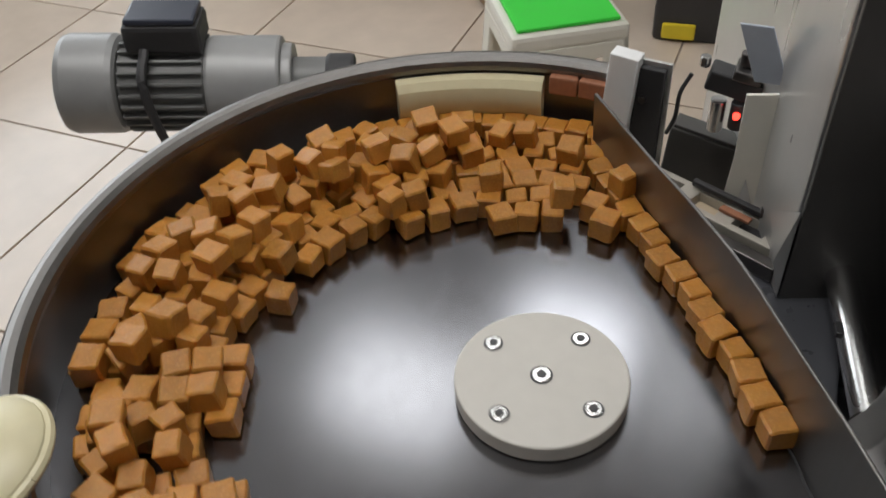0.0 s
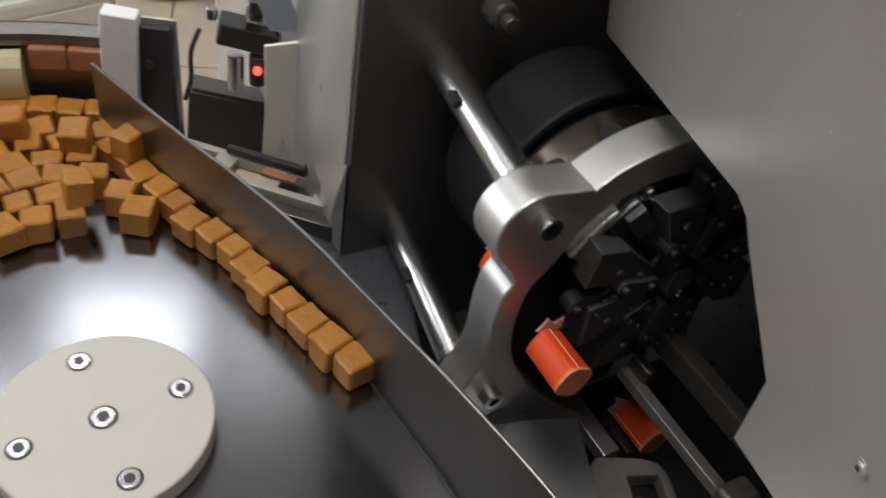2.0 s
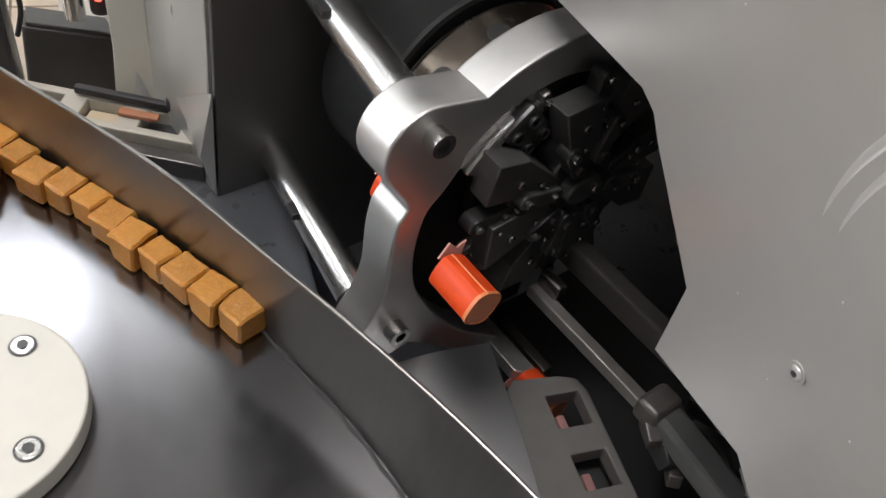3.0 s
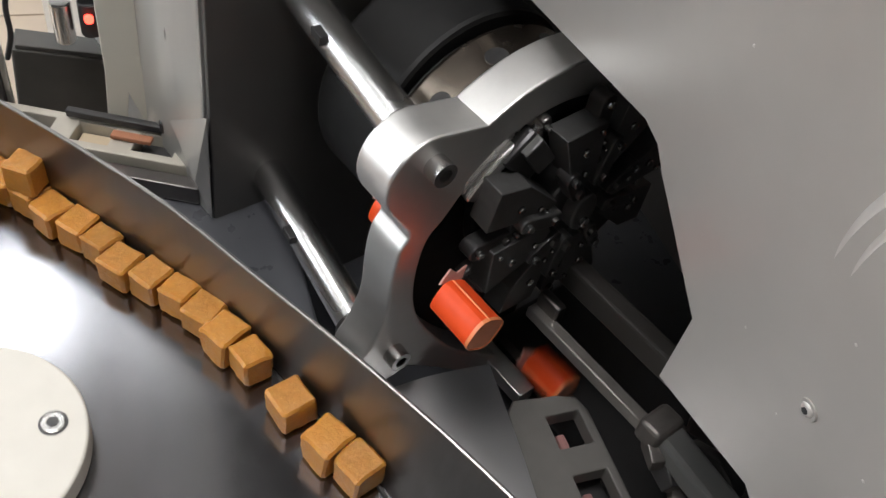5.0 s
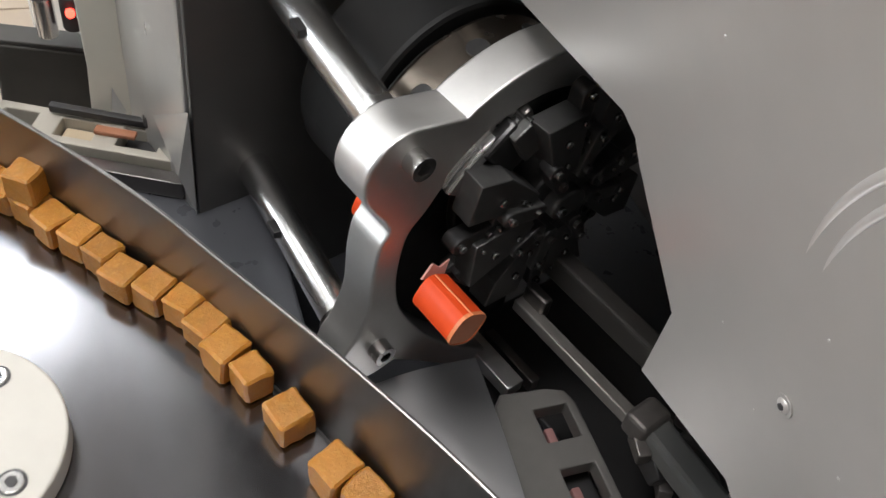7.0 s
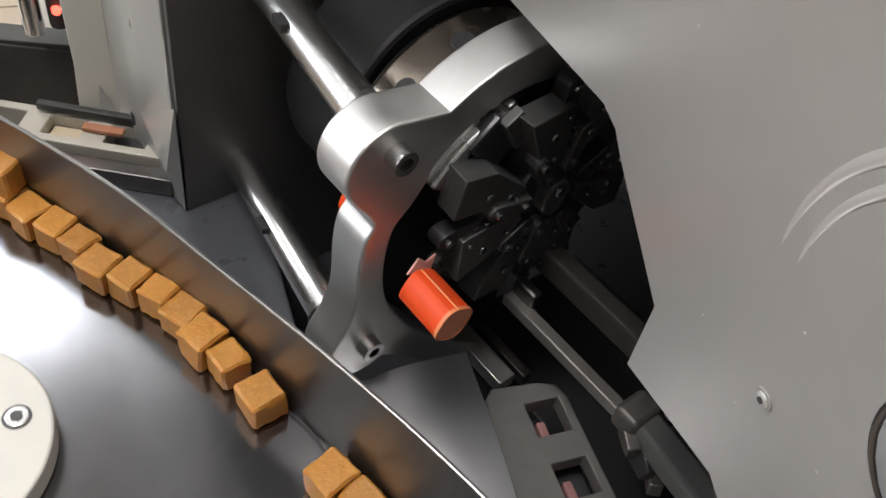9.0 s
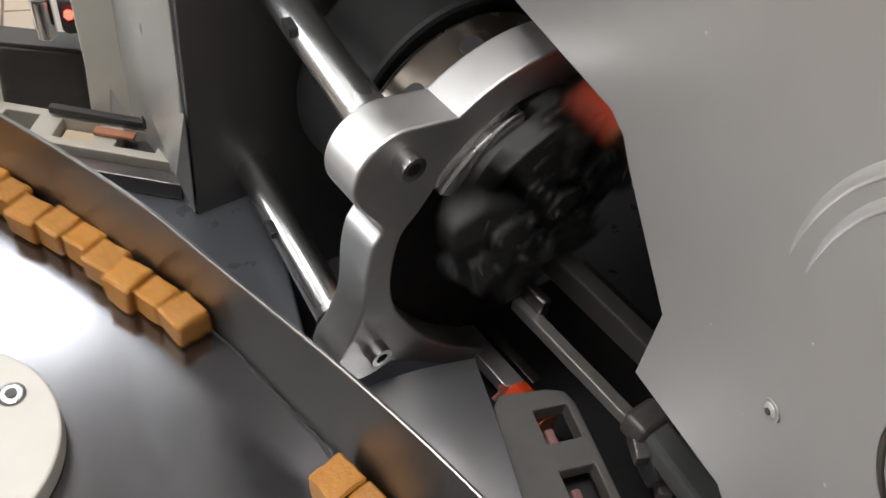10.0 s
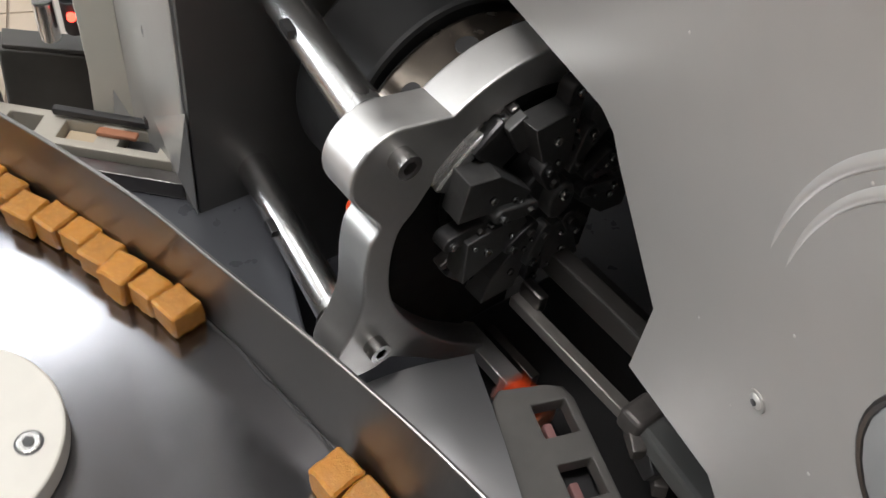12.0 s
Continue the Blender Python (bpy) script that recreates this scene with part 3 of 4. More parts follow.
def linkage():
    t = thing("push_rod_linkage", "worn steel push rods and dark levers below the turret", "linkage", HEAD)
    part("push_rod", box(0.0075, 0.088, 0.0075, 0.0012, (0.003, -0.052, -0.062)), PUSHBAR, t, "worn steel push rod")
    part("end_block", box(0.021, 0.015, 0.015, 0.004, (0.008, -0.098, -0.062), seg=4), PUSH, t, "worn steel end block")
    part("rail", box(0.012, 0.10, 0.016, 0.002, (0.030, -0.048, -0.048)), DARKPL, t)
    part("lever", box(0.016, 0.055, 0.014, 0.003, (0.030, -0.118, -0.075)), MOTORD, t, "", pose(0, 0, 0, -6, 0, -12))
    part("lever", box(0.012, 0.05, 0.012, 0.003, (0.012, -0.118, -0.084)), DARKST, t, "", pose(0, 0, 0, -10, 0, 10))
    part("cam", cyl(0.018, 0.012, 0.002, "x", (0.034, -0.125, -0.092), 32), BLACK, t)
    part("cam_bolt", cyl(0.006, 0.006, 0.001, "x", (0.024, -0.125, -0.092), 6), COLLAR, t)
    rnd = random.Random(3)
    for k in range(9):
        x, y, z = 0.004 + 0.006 * (k % 3) + rnd.uniform(-0.002, 0.002), -0.106 - 0.011 * (k // 3) + rnd.uniform(-0.003, 0.003), -0.068 - 0.006 * (k // 3)
        tw = Matrix.Translation((x, y, z)) @ pose(0, 0, 0, rnd.uniform(-30, 30), rnd.uniform(-30, 30), rnd.uniform(0, 90))
        if k % 3 == 1:
            nut = part("nut", prism(circle(0.0058, 0, 0, 6), 0.006, 0.0006, (circle(0.003, 0, 0, 16),)), PUSH, t, "oily hexagon nut", tw)
        else:
            part("bracket", prism([(-0.008, -0.005), (0.007, -0.006), (0.010, 0.001), (0.002, 0.006), (-0.009, 0.003)], 0.007, 0.001), (PUSH, BLACK)[k % 2], t, "oily worn bracket", tw)
    part("clip", box(0.007, 0.016, 0.014, 0.002, (0.008, -0.016, -0.056)), DARKST, t)
    # This black plate is added to paint the dark of the cavity.
    part("back_plate", box(0.14, 0.006, 0.15, 0.002, (0.075, 0.058, -0.085)), RUBBER, t, "black plate standing in for the shade of the cavity behind the head")
    part("floor_plate", box(0.12, 0.20, 0.006, 0.002, (0.09, -0.05, -0.172)), RUBBER, t, "black oily floor plate")
    return t


linkage()


def pocket_wheel():
    t = thing("pocket_conveyor", "grey plastic pocket conveyor that takes away the candies", "conveyor", pose(0.2767, -0.0915, -0.0655) @ Matrix.Scale(1.11, 4))
    n, w, l = 5, 0.040, 0.033
    holes = []
    for i in range(n):
        y = (i - n / 2 + 0.5) * l
        holes.append([(-0.003, y - 0.0092), (0.015, y - 0.0092), (0.015, y + 0.0092), (-0.003, y + 0.0092)])
    h, e = n * l / 2, n * l / 2 + 0.002
    b = prism([(-w / 2 - 0.008, -h), (w / 2, -h), (w / 2, e - 0.010), (w / 2 - 0.003, e - 0.002), (w / 2 - 0.012, e + 0.001), (-w / 2 + 0.004, e + 0.003), (-w / 2 - 0.001, e - 0.003), (-w / 2 - 0.005, e - 0.03)], 0.010, 0.001, holes)
    part("belt", b, GREYPL, t, "", pose(0, 0, 0.006, 90) @ Matrix.Diagonal((1, 1, -1, 1)))
    part("bed", box(w, n * l - 0.03, 0.003, 0.0005, (0, -0.015, -0.0065)), RUBBER, t)
    for i in range(n):
        part("pusher", box(0.005, 0.013, 0.007, 0.0015, (0.007, (i - n / 2 + 0.5) * l - 0.001, -0.0015)), PINKPL, t, "dull pink pusher")
    part("edge", box(0.003, n * l - 0.046, 0.013, 0.0008, (w / 2 + 0.002, -0.023, 0.0)), DARKST, t, "steel side rail")
    part("seal", box(0.002, n * l - 0.08, 0.012, 0.0005, (-w / 2 - 0.0105, -0.040, 0.0)), RUBBER, t, "black edge seal")


pocket_wheel()


# ---- candy ----
def crumbs():
    """Sugar grain: pale irregular flecks and a fine crystalline relief."""
    nt = CUBE.node_tree
    n, l = nt.nodes, nt.links
    b = n["Principled BSDF"]
    tc = n.new("ShaderNodeTexCoord")
    fleck = n.new("ShaderNodeTexNoise")
    fleck.inputs["Scale"].default_value, fleck.inputs["Detail"].default_value, fleck.inputs["Roughness"].default_value = 520, 5, 0.75
    l.new(tc.outputs["Object"], fleck.inputs[0])
    ra = n.new("ShaderNodeMapRange")
    ra.inputs[1].default_value, ra.inputs[2].default_value, ra.inputs[3].default_value, ra.inputs[4].default_value = 0.50, 0.72, 0.0, 0.55
    l.new(fleck.outputs[0], ra.inputs[0])
    src = b.inputs["Base Color"].links[0].from_socket
    mx = n.new("ShaderNodeMixRGB")
    mx.inputs[2].default_value = (0.66, 0.36, 0.085, 1)
    l.new(ra.outputs[0], mx.inputs[0])
    l.new(src, mx.inputs[1])
    l.new(mx.outputs[0], b.inputs["Base Color"])
    bp = n.new("ShaderNodeBump")
    bp.inputs["Strength"].default_value, bp.inputs["Distance"].default_value = 0.55, 0.0007
    l.new(fleck.outputs[0], bp.inputs["Height"])
    old = b.inputs["Normal"].links[0].from_socket
    l.new(old, bp.inputs["Normal"])
    l.new(bp.outputs[0], b.inputs["Normal"])
    b.inputs["Subsurface Weight"].default_value = 0.25
    b.inputs["Subsurface Radius"].default_value = (1.0, 0.45, 0.12)
    b.inputs["Subsurface Scale"].default_value = 0.004


crumbs()


def cube_mesh(seed, sx, sy, sz):
    rnd = random.Random(seed)
    b = bmesh.new()
    bmesh.ops.create_cube(b, size=1, matrix=Matrix.Diagonal((sx, sy, sz, 1)))
    for v in b.verts:
        v.co += Vector([rnd.uniform(-0.0008, 0.0008) for _ in range(3)])
    bmesh.ops.bevel(b, geom=list(b.edges), offset=0.0012, segments=1, affect="EDGES")
    bmesh.ops.subdivide_edges(b, edges=[e for e in b.edges if e.calc_length() > 0.006], cuts=3, use_grid_fill=True)
    off = Vector((seed * 3.1, seed * 1.7, 0))
    for v in b.verts:
        v.co += noise.noise_vector(v.co * 260 + off) * 0.0006 + noise.noise_vector(v.co * 90 + off) * 0.0006
    me = bpy.data.meshes.new("candy_cube")
    b.to_mesh(me)
    b.free()
    me.materials.append(CUBE)
    for p in me.polygons:
        p.use_smooth = True
    me.set_sharp_from_angle(angle=radians(32))
    return me


CS = 0.0164
MESHES = [cube_mesh(i, CS * (1 + 0.10 * math.sin(i * 2.1)), CS * (1 + 0.08 * math.cos(i * 1.3)), CS * (1 + 0.10 * math.sin(i))) for i in range(9)]


ROWMESH = [cube_mesh(20 + i, 0.0166 * k, 0.0160 * w, 0.0166 * h) for i, (k, w, h) in enumerate(((1, 1, 1), (1.02, 1.06, 0.95), (0.98, 0.97, 1.05), (1.0, 1.1, 1.1), (0.97, 0.92, 0.98)))]


def cube(m, i, group):
    ob = new("candy_cube", MESHES[i % 9] if i < 100 else ROWMESH[i % 5])
    ob.matrix_basis = m
    return tagged(ob, "golden brown rough candy cube", "candy cube", group)


# the lane along the guide plate, and on along the bowl's wall
GUIDE = spline(GB, 10)
LANE = [BC + (BR - 0.020) * Vector((math.cos(radians(a)), math.sin(radians(a)), 0)) for a in range(150, 80, -2)]
for i, p in enumerate(GUIDE):
    d = (GUIDE[min(i + 1, len(GUIDE) - 1)] - GUIDE[max(i - 1, 0)]).normalized()
    q = p + Vector((d.y, -d.x, 0)) * 0.0076
    if i > 1:
        LANE.append(q)
LS = [0.0]
for p, q in zip(LANE, LANE[1:]):
    LS.append(LS[-1] + (q - p).length)
S0 = LS[LANE.index(LANE[35])] - (GUIDE[2] - GUIDE[0]).length


def lane(s):
    """The place and heading on the lane, s metres from the guide plate's upper end."""
    s = min(max(s + S0, 0.001), LS[-1] - 0.001)
    i = max(k for k in range(len(LS) - 1) if LS[k] <= s)
    f = (s - LS[i]) / (LS[i + 1] - LS[i])
    p = LANE[i].lerp(LANE[i + 1], f)
    a, b = LANE[max(i - 1, 0)], LANE[min(i + 2, len(LANE) - 1)]
    return p, math.degrees(math.atan2(b.y - a.y, b.x - a.x))


def heap():
    rnd = random.Random(11)
    placed = []
    k = 0
    for layer in range(3):
        z = CS * (0.52 + 0.93 * layer) + 0.0004
        r = 0.128 + 0.5 * CS * layer
        while r < 0.33:
            a = 62 + rnd.uniform(0, 6)
            while a < 262:
                a += math.degrees(CS * rnd.uniform(1.05, 1.25) / r)
                rr = r + rnd.uniform(-0.003, 0.003)
                p = Vector((rr * math.cos(radians(a)), rr * math.sin(radians(a)), z))
                front = 0.130 + 0.040 * min(1, max(0, (a - 105) / 60.0)) + 0.008 * math.sin(a * 0.21) + (0.006, 0.020, 0.042)[layer]
                if rr < front:
                    continue
                q = Vector((p.x - BC.x, p.y - BC.y, 0))
                if q.length > BR - (0.022 + 0.015 * layer if a < 150 else 0.012 + 0.013 * layer):
                    continue
                flat = Vector((p.x, p.y, 0))
                if a < 160 and min((flat - Vector((o.x, o.y, 0))).length for o in LANE) < CS * (1.02 if layer < 1 else 0.9):
                    continue
                if (p.x + 0.034) * 0.79 + (p.y - 0.240) * 0.61 > -0.020:
                    continue
                if rnd.random() < (0.04, 0.62 if a < 128 else 0.22, 0.5)[layer]:
                    continue
                if layer == 2 and a < 120:
                    continue
                if any((p - o).length < CS * 0.97 for o in placed):
                    continue
                placed.append(p)
                t = (4, 11, 16)[layer]
                ob = cube(pose(*p, rnd.uniform(-t, t), rnd.uniform(-t, t), a + rnd.uniform(-16, 16) + (rnd.choice((0, 0, 0, 40)) if layer else 0)), rnd.randrange(9), "heap of candy cubes in the bowl")
                k += 1
            r += CS * 1.06
    return k


NCUBES = heap()
NROW = 28
ROW = [cube(pose(0, 0, 0), 100 + (k * 3 + k // 4) % 5, "row of candy cubes along the guide plate") for k in range(NROW)]
TOP = cube(pose(0, 0, 0), 3, "row of candy cubes along the guide plate")


def squircle(r, n=32):
    """A square outline with round corners."""
    out = []
    for k in range(n):
        c, d = math.cos(math.tau * k / n), math.sin(math.tau * k / n)
        q = r / (abs(c) ** 3.2 + abs(d) ** 3.2) ** (1 / 3.2)
        out.append((q * c, q * d))
    return out


def wrapped(name_label, m):
    t = thing("wrapped_candy", name_label, "wrapped candy", m, "wrapped candies")
    part("wrapper", prism(squircle(0.0090), 0.026, 0.0008), ORANGE, t, "", pose(0, -0.0125, 0))
    part("end_fold", prism(squircle(0.0092), 0.0020, 0.0002, (squircle(0.0086),)), FOLD, t, "pale folded film edge", pose(0, -0.0140, 0))
    part("end_face", prism(squircle(0.0085), 0.0010, 0.0002), GLOSS, t, "pale orange translucent end film", pose(0, -0.0136, 0))
    part("seam", box(0.0010, 0.027, 0.0007, 0.0002, (-0.0038, -0.0005, 0.0089)), FOLD, t, "pale film seam")
    part("tail", prism([(-0.009, 0.004), (-0.005, 0.012), (0.001, 0.010), (0.006, 0.014), (0.006, 0.004)], 0.0012, 0.0003), PINK, t, "torn pale film tail", pose(0, 0.0130, 0.001, -14))
    return t


FRONT = [wrapped("bright orange film wrapped candy in the gripper", HEAD) for _ in range(6)]
REAR = [wrapped("bright orange film wrapped candy in the gripper", HEAD) for _ in range(4)]
FRONT_LEN, REAR_LEN = len(FRONT), len(REAR)


# ---- things round the machine ----
def stool():
    t = thing("plastic_stool", "ivory plastic stool with a bright green seat", "stool", pose(-0.33, 1.165, FLOOR, 0, 0, 33))
    part("seat", box(0.195, 0.195, 0.008, 0.003, (0, 0, 0.452)), GREEN, t, "bright green seat top")
    part("seat_frame", box(0.225, 0.225, 0.035, 0.010, (0, 0, 0.430)), IVORY, t)
    for x in (-1, 1):
        for y in (-1, 1):
            b = bmesh.new()
            for dx, dy in ((0.05, 0.012), (0.012, 0.05)):
                join(b, box(dx, dy, 0.43, 0.003, (-x * (dx / 2 - 0.006), -y * (dy / 2 - 0.006), 0.215)))
            for v in b.verts:
                k = 1 - v.co.z / 0.43
                v.co.x = v.co.x * (1 - 0.35 * k) + x * (0.104 + 0.03 * k)
                v.co.y = v.co.y * (1 - 0.35 * k) + y * (0.104 + 0.03 * k)
            part("leg", b, IVORY, t)
    for k in range(4):
        part("apron", prism([(-0.10, 0.0), (-0.10, -0.07), (-0.07, -0.03), (0.07, -0.03), (0.10, -0.07), (0.10, 0.0)], 0.008, 0.002), IVORY, t, "", pose(0, 0, 0.415, 0, 0, 90 * k) @ pose(0, -0.112, 0))


def toolbox():
    t = thing("tool_box", "black plastic tool box with yellow lid and latches", "tool box", pose(-0.09, 2.04, FLOOR, 0, 0, 6))
    part("body", box(0.36, 0.22, 0.17, 0.012, (0, 0, 0.085)), RUBBER, t)
    part("lid", box(0.385, 0.235, 0.07, 0.014, (0, 0, 0.205)), YELLOW, t, "yellow lid")
    part("handle", box(0.16, 0.03, 0.025, 0.008, (0, 0, 0.265)), RUBBER, t)
    for x in (-0.11, 0.11):
        part("latch", box(0.09, 0.014, 0.045, 0.005, (x, -0.115, 0.035 if x < 0 else 0.15)), YELLOW, t, "yellow latch")
        part("lid_notch", box(0.05, 0.008, 0.05, 0.003, (x * 0.3, -0.118, 0.2)), RUBBER, t)


def motor():
    t = thing("gear_motor", "grey electric gear motor with a black terminal box", "motor", pose(-0.475, 0.305, -0.056, 0, 4, 25) @ Matrix.Diagonal((1, 0.85, 0.85, 1)))
    part("housing", cyl(0.056, 0.075, 0.004, "x", (0.062, 0, 0), 48), MOTOR, t)
    part("core", cyl(0.052, 0.085, 0.003, "x", (-0.018, 0, 0), 48), MOTORD, t)
    for k in range(26):
        a = math.tau * k / 26
        part("fin", box(0.082, 0.0035, 0.009, 0.0008), MOTORD, t, "", Matrix.Translation((-0.018, 0.054 * math.cos(a), 0.054 * math.sin(a))) @ pose(0, 0, 0, math.degrees(a) - 90))
    part("fan_cover", cyl(0.060, 0.06, 0.008, "x", (-0.092, 0, 0), 48), MOTOR, t)
    part("terminal_box", box(0.075, 0.06, 0.035, 0.006, (-0.012, 0, 0.071)), RUBBER, t, "black terminal box")
    part("box_lid", box(0.068, 0.054, 0.008, 0.003, (-0.012, 0, 0.092)), BLUEBLK, t)
    part("gear_neck", cyl(0.030, 0.05, 0.003, "x", (0.122, 0, 0), 36), MOTORD, t)
    part("flange", cyl(0.047, 0.012, 0.002, "x", (0.104, 0, 0), 40), MOTOR, t)
    part("coupling", cyl(0.034, 0.03, 0.004, "x", (0.158, 0, 0), 40), RUBBER, t, "black rubber coupling")
    part("shaft", cyl(0.017, 0.10, 0.003, "x", (0.215, 0, 0), 28), RUBBER, t)
    part("cable", tube(spline([(-0.03, -0.03, 0.06), (-0.03, -0.065, 0.03), (-0.015, -0.07, -0.05), (0.02, -0.08, -0.11), (0.06, -0.10, -0.16)], 6), 0.005, 8), RUBBER, t, "black power cable")
    part("bracket", box(0.02, 0.05, 0.40, 0.003, (0.10, 0.02, -0.24)), COLUMN, t)


def post():
    t = thing("clamp_post", "white plastic clamp post beside the bowl rim", "post", pose(-0.0215, 0.253, 0, 0, 0, -7))
    part("block", box(0.022, 0.014, 0.115, 0.0012, (0, 0, 0.0235), seg=2), WHITE, t, "", pose(0, 0, 0, 0, 4, 0))
    part("black_plate", box(0.022, 0.006, 0.105, 0.0008, (0.0235, 0.004, 0.018)), RUBBER, t, "black mounting plate")
    part("back_plate", box(0.030, 0.003, 0.110, 0.0006, (0.0225, 0.009, 0.019)), CAST, t, "bare aluminium back plate")
    part("foot", box(0.05, 0.03, 0.02, 0.001, (0.012, 0.004, -0.042)), CAST, t)
    part("screw", cyl(0.003, 0.003, 0.0005, "y", (0.020, 0.0, 0.045), 16), DARKST, t)


def sensor():
    t = thing("photo_sensor", "black photoelectric sensor with a red lamp on a bracket", "sensor", pose(0.060, 0.262, 0))
    part("body", box(0.052, 0.020, 0.016, 0.002, (-0.006, 0.002, 0.062)), RUBBER, t, "", pose(0, 0, 0, 0, 12, 0))
    part("arm", box(0.040, 0.008, 0.009, 0.001, (0.018, -0.001, 0.061)), DARKST, t, "", pose(0, 0, 0, 0, 12, 0))
    part("clamp", box(0.020, 0.022, 0.008, 0.0015, (-0.004, 0.002, 0.073)), DARKST, t, "", pose(0, 0, 0, 0, 10, 0))
    part("knob", cyl(0.005, 0.010, 0.001, at=(0.006, 0.004, 0.082), n=20), DARKST, t)
    part("knob", cyl(0.004, 0.008, 0.001, at=(-0.022, 0.000, 0.078), n=20), STEEL, t)
    part("lens_tube", cyl(0.006, 0.022, 0.001, at=(0.007, -0.003, 0.040), n=24), RUBBER, t)
    part("lamp", cyl(0.0026, 0.005, 0.0008, "y", (0.0065, -0.0095, 0.043), 16), RED, t, "glowing red lamp")
    part("glass_tube", cyl(0.006, 0.026, 0.001, at=(-0.008, 0.0, 0.036), n=24), STEEL, t)
    b = box(0.021, 0.002, 0.040, 0.0006, (0.0165, -0.034, 0.107))
    for v in b.verts:
        v.co.x += 0.40 * (0.107 - v.co.z)
    part("bent_plate", b, BLUEPL, t, "pale blue bent plate")
    strip_out = [(0.014, 0.052), (0.0345, 0.056), (0.0345, 0.004), (0.043, -0.034), (0.033, -0.038), (0.0258, -0.016), (0.0215, -0.052), (0.0115, -0.052), (0.0145, 0.0)]
    part("stand_strip", prism(strip_out, 0.003, 0.0005), IVORY, t, "pale forked stand strip", pose(-0.003, -0.039, 0.0265))
    part("cable", tube(spline([(-0.030, 0.0, 0.066), (-0.036, -0.002, 0.050), (-0.037, -0.002, 0.030), (-0.042, 0.0, 0.012)], 6), 0.0016, 8), RUBBER, t, "black cable")


def pusher_block():
    t = thing("pusher_block", "dark grey pusher block on a pale rail", "pusher block", pose(0.046, 0.272, -0.014))
    b = prism([(-0.0265, 0.0255), (0.0275, 0.014), (0.0265, -0.048), (-0.0290, -0.048), (-0.0300, -0.016)], 0.020, 0.0015)
    part("block", b, DARKPL, t)
    part("cap", box(0.050, 0.018, 0.003, 0.0008, (0.0005, 0.010, 0.0)), DARKPL, t, "", pose(0, 0, 0.0215, 0, 12, 0))
    part("stem", cyl(0.0035, 0.06, 0.0005, "x", (0.045, 0.004, -0.038), 16), DARKST, t)


def rail():
    t = thing("pocket_rail", "pale rail with cut-out pockets behind the guide plate", "rail", pose(0.074, 0.207, -0.017, 0, 0, -24))
    b = prism([(-0.075, -0.014), (0.052, -0.014), (0.052, 0.014), (-0.075, 0.014)], 0.014, 0.001, ([(-0.060, -0.008), (-0.040, -0.008), (-0.040, 0.008), (-0.060, 0.008)], [(-0.026, -0.008), (-0.004, -0.008), (-0.004, 0.008), (-0.026, 0.008)], [(0.010, -0.008), (0.034, -0.008), (0.034, 0.008), (0.010, 0.008)]))
    part("bar", b, IVORYST, t, "", pose(0, 0, 0.008, -90))
    part("lever", box(0.060, 0.005, 0.005, 0.001, (-0.004, 0.010, 0.0125)), RUBBER, t, "black lever")
    part("lever_bolt", cyl(0.0045, 0.008, 0.001, at=(0.026, 0.010, 0.016), n=20), RUBBER, t)
    part("brown_strip", box(0.024, 0.006, 0.003, 0.0008, (0.008, 0.000, 0.010)), BROWN, t, "brown strip")
    part("bed", box(0.126, 0.030, 0.004, 0.0005, (-0.011, 0, -0.008)), DARKST, t)
    part("dark_slot", box(0.02, 0.014, 0.006, 0.001, (0.022, 0, -0.002)), RUBBER, t)
    part("pad", box(0.020, 0.014, 0.006, 0.001, (-0.015, 0, -0.002)), SAND, t, "tan pad")
    part("under_rail", box(0.13, 0.010, 0.012, 0.001, (-0.010, -0.022, -0.002)), DARKST, t)


def clutter():
    t = thing("maroon_bench", "low maroon board bench against the floor", "bench", pose(-1.28, 2.20, FLOOR, 0, 0, 8))
    part("top", box(0.84, 0.30, 0.04, 0.006, (0, 0, 0.16)), MAROON, t)
    for x in (-0.38, 0, 0.38):
        part("support", box(0.04, 0.28, 0.14, 0.004, (x, 0, 0.07)), MAROON, t)
    for x in (-0.36, -0.22, -0.08, 0.08, 0.22, 0.36):
        part("rib", box(0.012, 0.02, 0.12, 0.003, (x, -0.145, 0.08)), MAROON, t)
    c = thing("open_carton", "brown woven carton bag standing on the floor", "carton", pose(-0.72, 2.12, FLOOR, 0, 0, 40))
    b = box(0.30, 0.26, 0.24, 0.02, (0, 0, 0.12), seg=3)
    for v in b.verts:
        v.co += noise.noise_vector(v.co * 9) * 0.03
        v.co.z = max(v.co.z, 0)
    part("bag", b, CARTON, c)
    part("flap", box(0.28, 0.10, 0.006, 0.001, (0, -0.17, 0.22)), CARTON, c, "", pose(0, 0, 0, 18))
    k = thing("cream_scoop", "cream plastic round scoop lying on the candies", "scoop", pose(-0.222, -0.180, 0.060, 8, -10, 0))
    part("cap", dome(0.037, 0.016), CREAM, k)
    part("rim", tube([(0.036 * math.cos(radians(a)), 0.036 * math.sin(radians(a)), 0) for a in range(0, 361, 10)], 0.003, 8), CREAM, k)
    part("handle", box(0.02, 0.12, 0.012, 0.004, (-0.03, -0.075, 0.003)), CREAM, k, "", pose(0, 0, 0, 0, 0, -30))


stool()
toolbox()
motor()
post()
sensor()
pusher_block()
rail()
clutter()


# ---- what moves ----
PERIOD = 11 / 60
A0 = 14
SUNK = Vector((0.004, -0.037, -0.130))
PITCH = 0.0170
EMPTY = {-7, -6, -5, -4, 6, 7, 20, 21, 24, 34, 35, 41, 43, 44, 45, 47, 48, 52} | set(range(-16, -3))


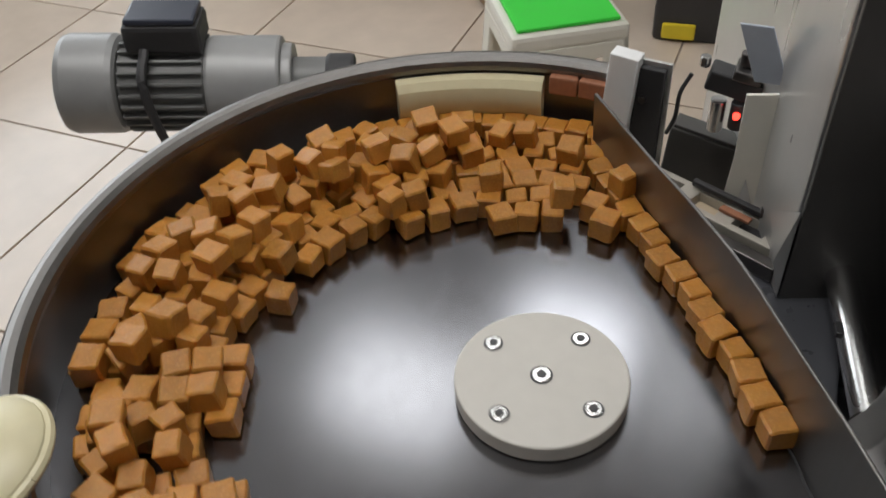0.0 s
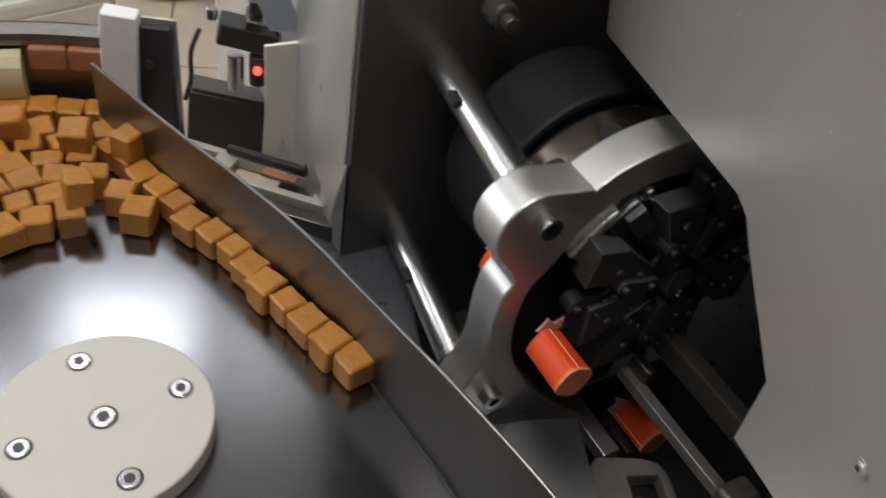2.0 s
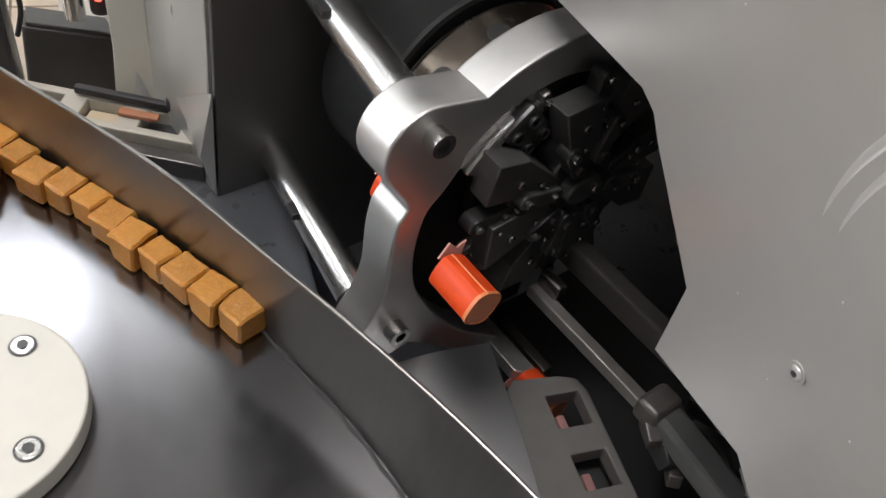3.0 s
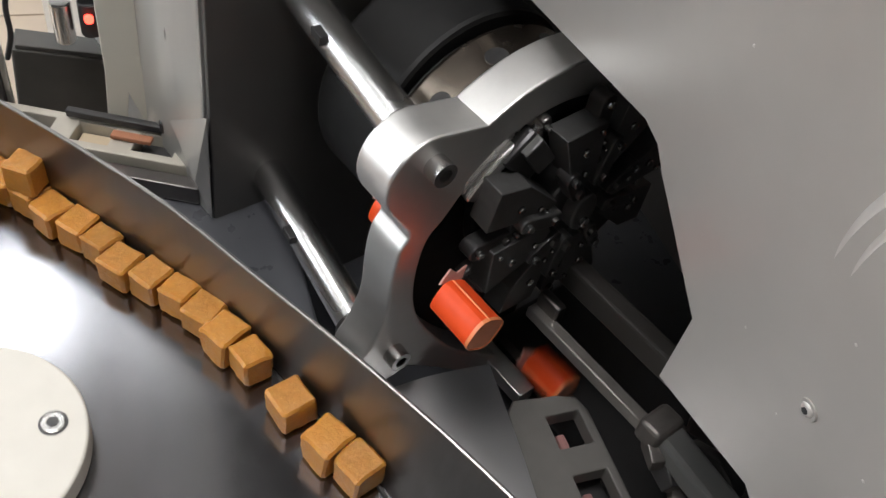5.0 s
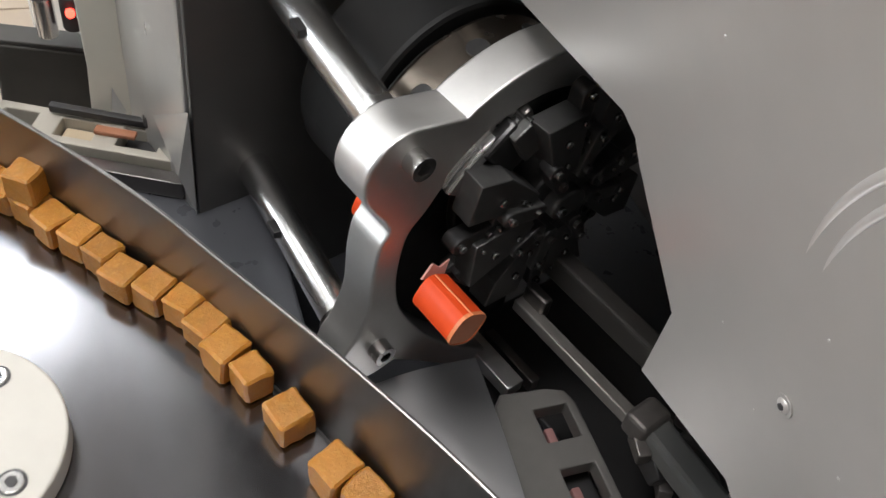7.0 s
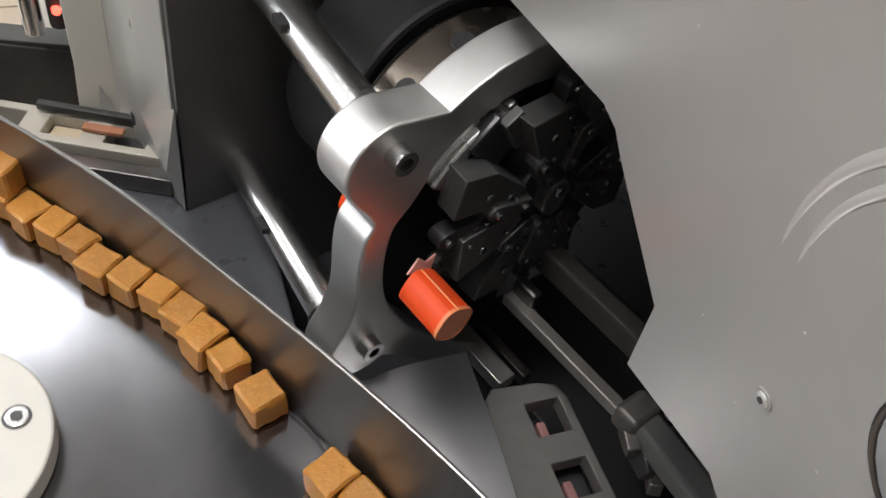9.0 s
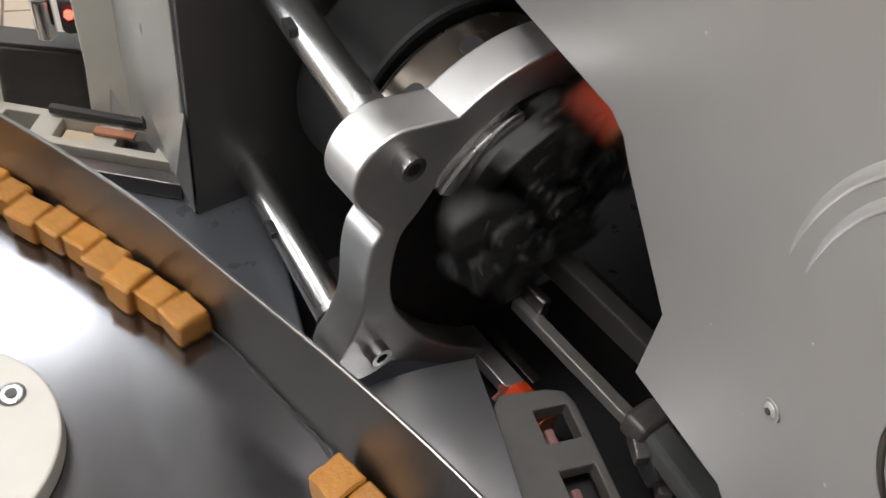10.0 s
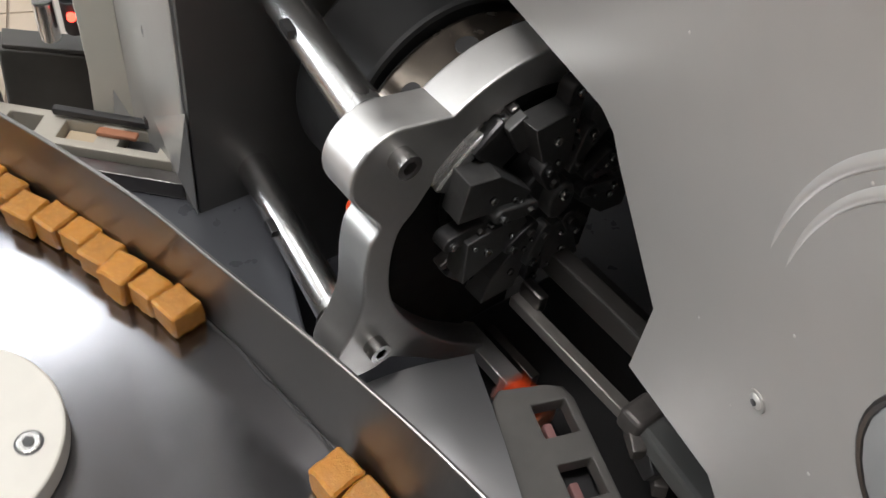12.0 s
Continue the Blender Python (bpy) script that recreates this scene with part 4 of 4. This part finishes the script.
def lerp_rows(rows, t):
    for (a, u), (b, v) in zip(rows, rows[1:]):
        if t <= b:
            return u + (v - u) * max(0, (t - a) / (b - a))
    return rows[-1][1]


LEAD = [(0, 0.2450), (0.5, 0.2320), (1.0, 0.2230), (3.7, 0.2220), (4.3, 0.262), (5.3, 0.3130), (5.5, 0.2933), (5.7, 0.268), (5.9, 0.280), (6.0, 0.2986), (6.1, 0.3165), (6.7, 0.3175), (6.85, 0.312), (7.0, 0.3086), (7.2, 0.325), (8.0, 0.326), (8.8, 0.303), (9.0, 0.2986), (9.5, 0.2975), (9.65, 0.288), (9.8, 0.272), (9.9, 0.255), (10.0, 0.2366), (10.1, 0.198), (10.3, 0.187), (11.3, 0.186), (11.5, 0.2194), (11.7, 0.236), (11.9, 0.243), (12, 0.2313)]
GAP = [(0, 0.0170), (3.7, 0.0170), (5.3, 0.033), (5.5, 0.0315), (5.7, 0.0170), (6.6, 0.0170), (6.9, 0.027), (7.0, 0.027), (7.2, 0.0170), (8.6, 0.0170), (8.8, 0.0236), (9.4, 0.024), (9.5, 0.028), (9.8, 0.0170), (12, 0.0170)]
EXIT = [(0, 0.2638), (0.5, 0.2508), (1.0, 0.2418), (3.7, 0.2408), (4.3, 0.282), (5.2, 0.3360), (6.5, 0.3360), (7.2, 0.345), (9.0, 0.349), (12, 0.349)]


def row_rows(k):
    rnd = random.Random(k * 7 + 1)
    side, turn, rise = rnd.uniform(-0.0004, 0.0022), rnd.uniform(-7, 7), 0
    if k in (1, 4, 8):
        side, turn = 0.0035, 6
    rows = []
    for f in range(0, 361, 3):
        t = f / 30
        c1 = lerp_rows(LEAD, t)
        if k < 2:
            s = lerp_rows(EXIT, t) + (PITCH if k == 0 else 0)
        elif k == 2:
            s = c1
        else:
            s = c1 - lerp_rows(GAP, t) - (k - 3) * PITCH
        p, a = lane(s - 0.009)
        n = Vector((math.sin(radians(a)), -math.cos(radians(a)), 0))
        p = p + n * side
        rows.append((t, pose(p.x, p.y, CS * 0.53 + 0.0004, 0, 0, a + turn)))
    return rows


def turn_of(t):
    """Stations passed by the indexing turret since its zero."""
    q = (t - 2.3) / PERIOD + 0.10
    n = math.floor(q)
    return n, ease((q - n) / 0.37), q - n


def spot(angle, r, v):
    return Vector((r * math.cos(radians(angle)), v, r * math.sin(radians(angle))))


def journey(stage, x, late, v, wait):
    """A wrapped candy's pose in the head while it goes from one stage to the next; x: how far."""
    if stage == 0:
        p = wait.lerp(spot(A0, 0.092, v), x)
        ang = 82
    elif stage == 1:
        ang = A0 + ((190 if v < 0 else 199) - A0) * x**0.6
        p = spot(ang, 0.065 + 0.027 * (1 - x) ** 5 if v < 0 else 0.055 + 0.006 * math.sin(math.pi * x) + 0.037 * (1 - x) ** 5, v)
    elif stage == 2:
        ang = 190 + 92 * x
        if v < 0:
            p = spot(ang, 0.065 + 0.045 * x * x, v - 0.002 * x)
            p = p.lerp(SUNK, ease((late - 0.78) / 0.14))
        else:
            p = spot(ang + 9 * (1 - x), 0.055 - 0.017 * x, v)
    elif v < 0:
        ang = 282
        p = SUNK.lerp(SUNK + Vector((0.006, -0.020, -0.045)), max(0, 2 * x - 1))
    else:
        ang = 282
        p = spot(ang, 0.038, v).lerp(wait, x)
    return p, ang


def candy_rows(slot, count, v, shift, wait):
    rows = []
    for f in range(0, 361):
        t = f / 30
        n, x, q = turn_of(t)
        pos, ang = wait, 82
        for stage in range(4):
            m = n + 1 - stage + shift  # the cycle in which this candy reaches the lower left station
            if m % count == slot and m not in EMPTY:
                pos, ang = journey(stage, x, q, v, wait)
        rows.append((t, HEAD @ Matrix.Translation(pos) @ pose(0, 0, 0, 0, 190 - ang + 28, 0)))
    return rows


def motions():
    walk(hub, [(f / 30, pose(0, 0, 0, 0, 0, 1.6 + 203.3 * (f / 30 - 1.0))) for f in range(361)])
    for k, ob in enumerate(ROW):
        walk(ob, row_rows(k))
    top = []
    for t, m in row_rows(12):
        top.append((t, Matrix.Translation((0, 0, CS * 1.02)) @ m @ pose(0, 0.001, 0, 0, 0, 12)))
    walk(TOP, top)
    rows = []
    for f in range(361):
        n, x, q = turn_of(f / 30)
        rows.append((f / 30, HEAD @ AXIS @ pose(0, 0, 0, 0, -90 * ((n % 4) + x), 0)))
    walk(tur, rows)
    for i, ob in enumerate(FRONT):
        walk(ob, candy_rows(i, FRONT_LEN, -0.020, 0, Vector((0.125 + 0.03 * (i % 3), -0.005 + 0.036 * (i // 3), 0.024))))
    for i, ob in enumerate(REAR):
        walk(ob, candy_rows(i, REAR_LEN, 0.046, 1, Vector((0.130 + 0.03 * (i % 2), 0.075 + 0.035 * (i // 2), 0.030))))


motions()
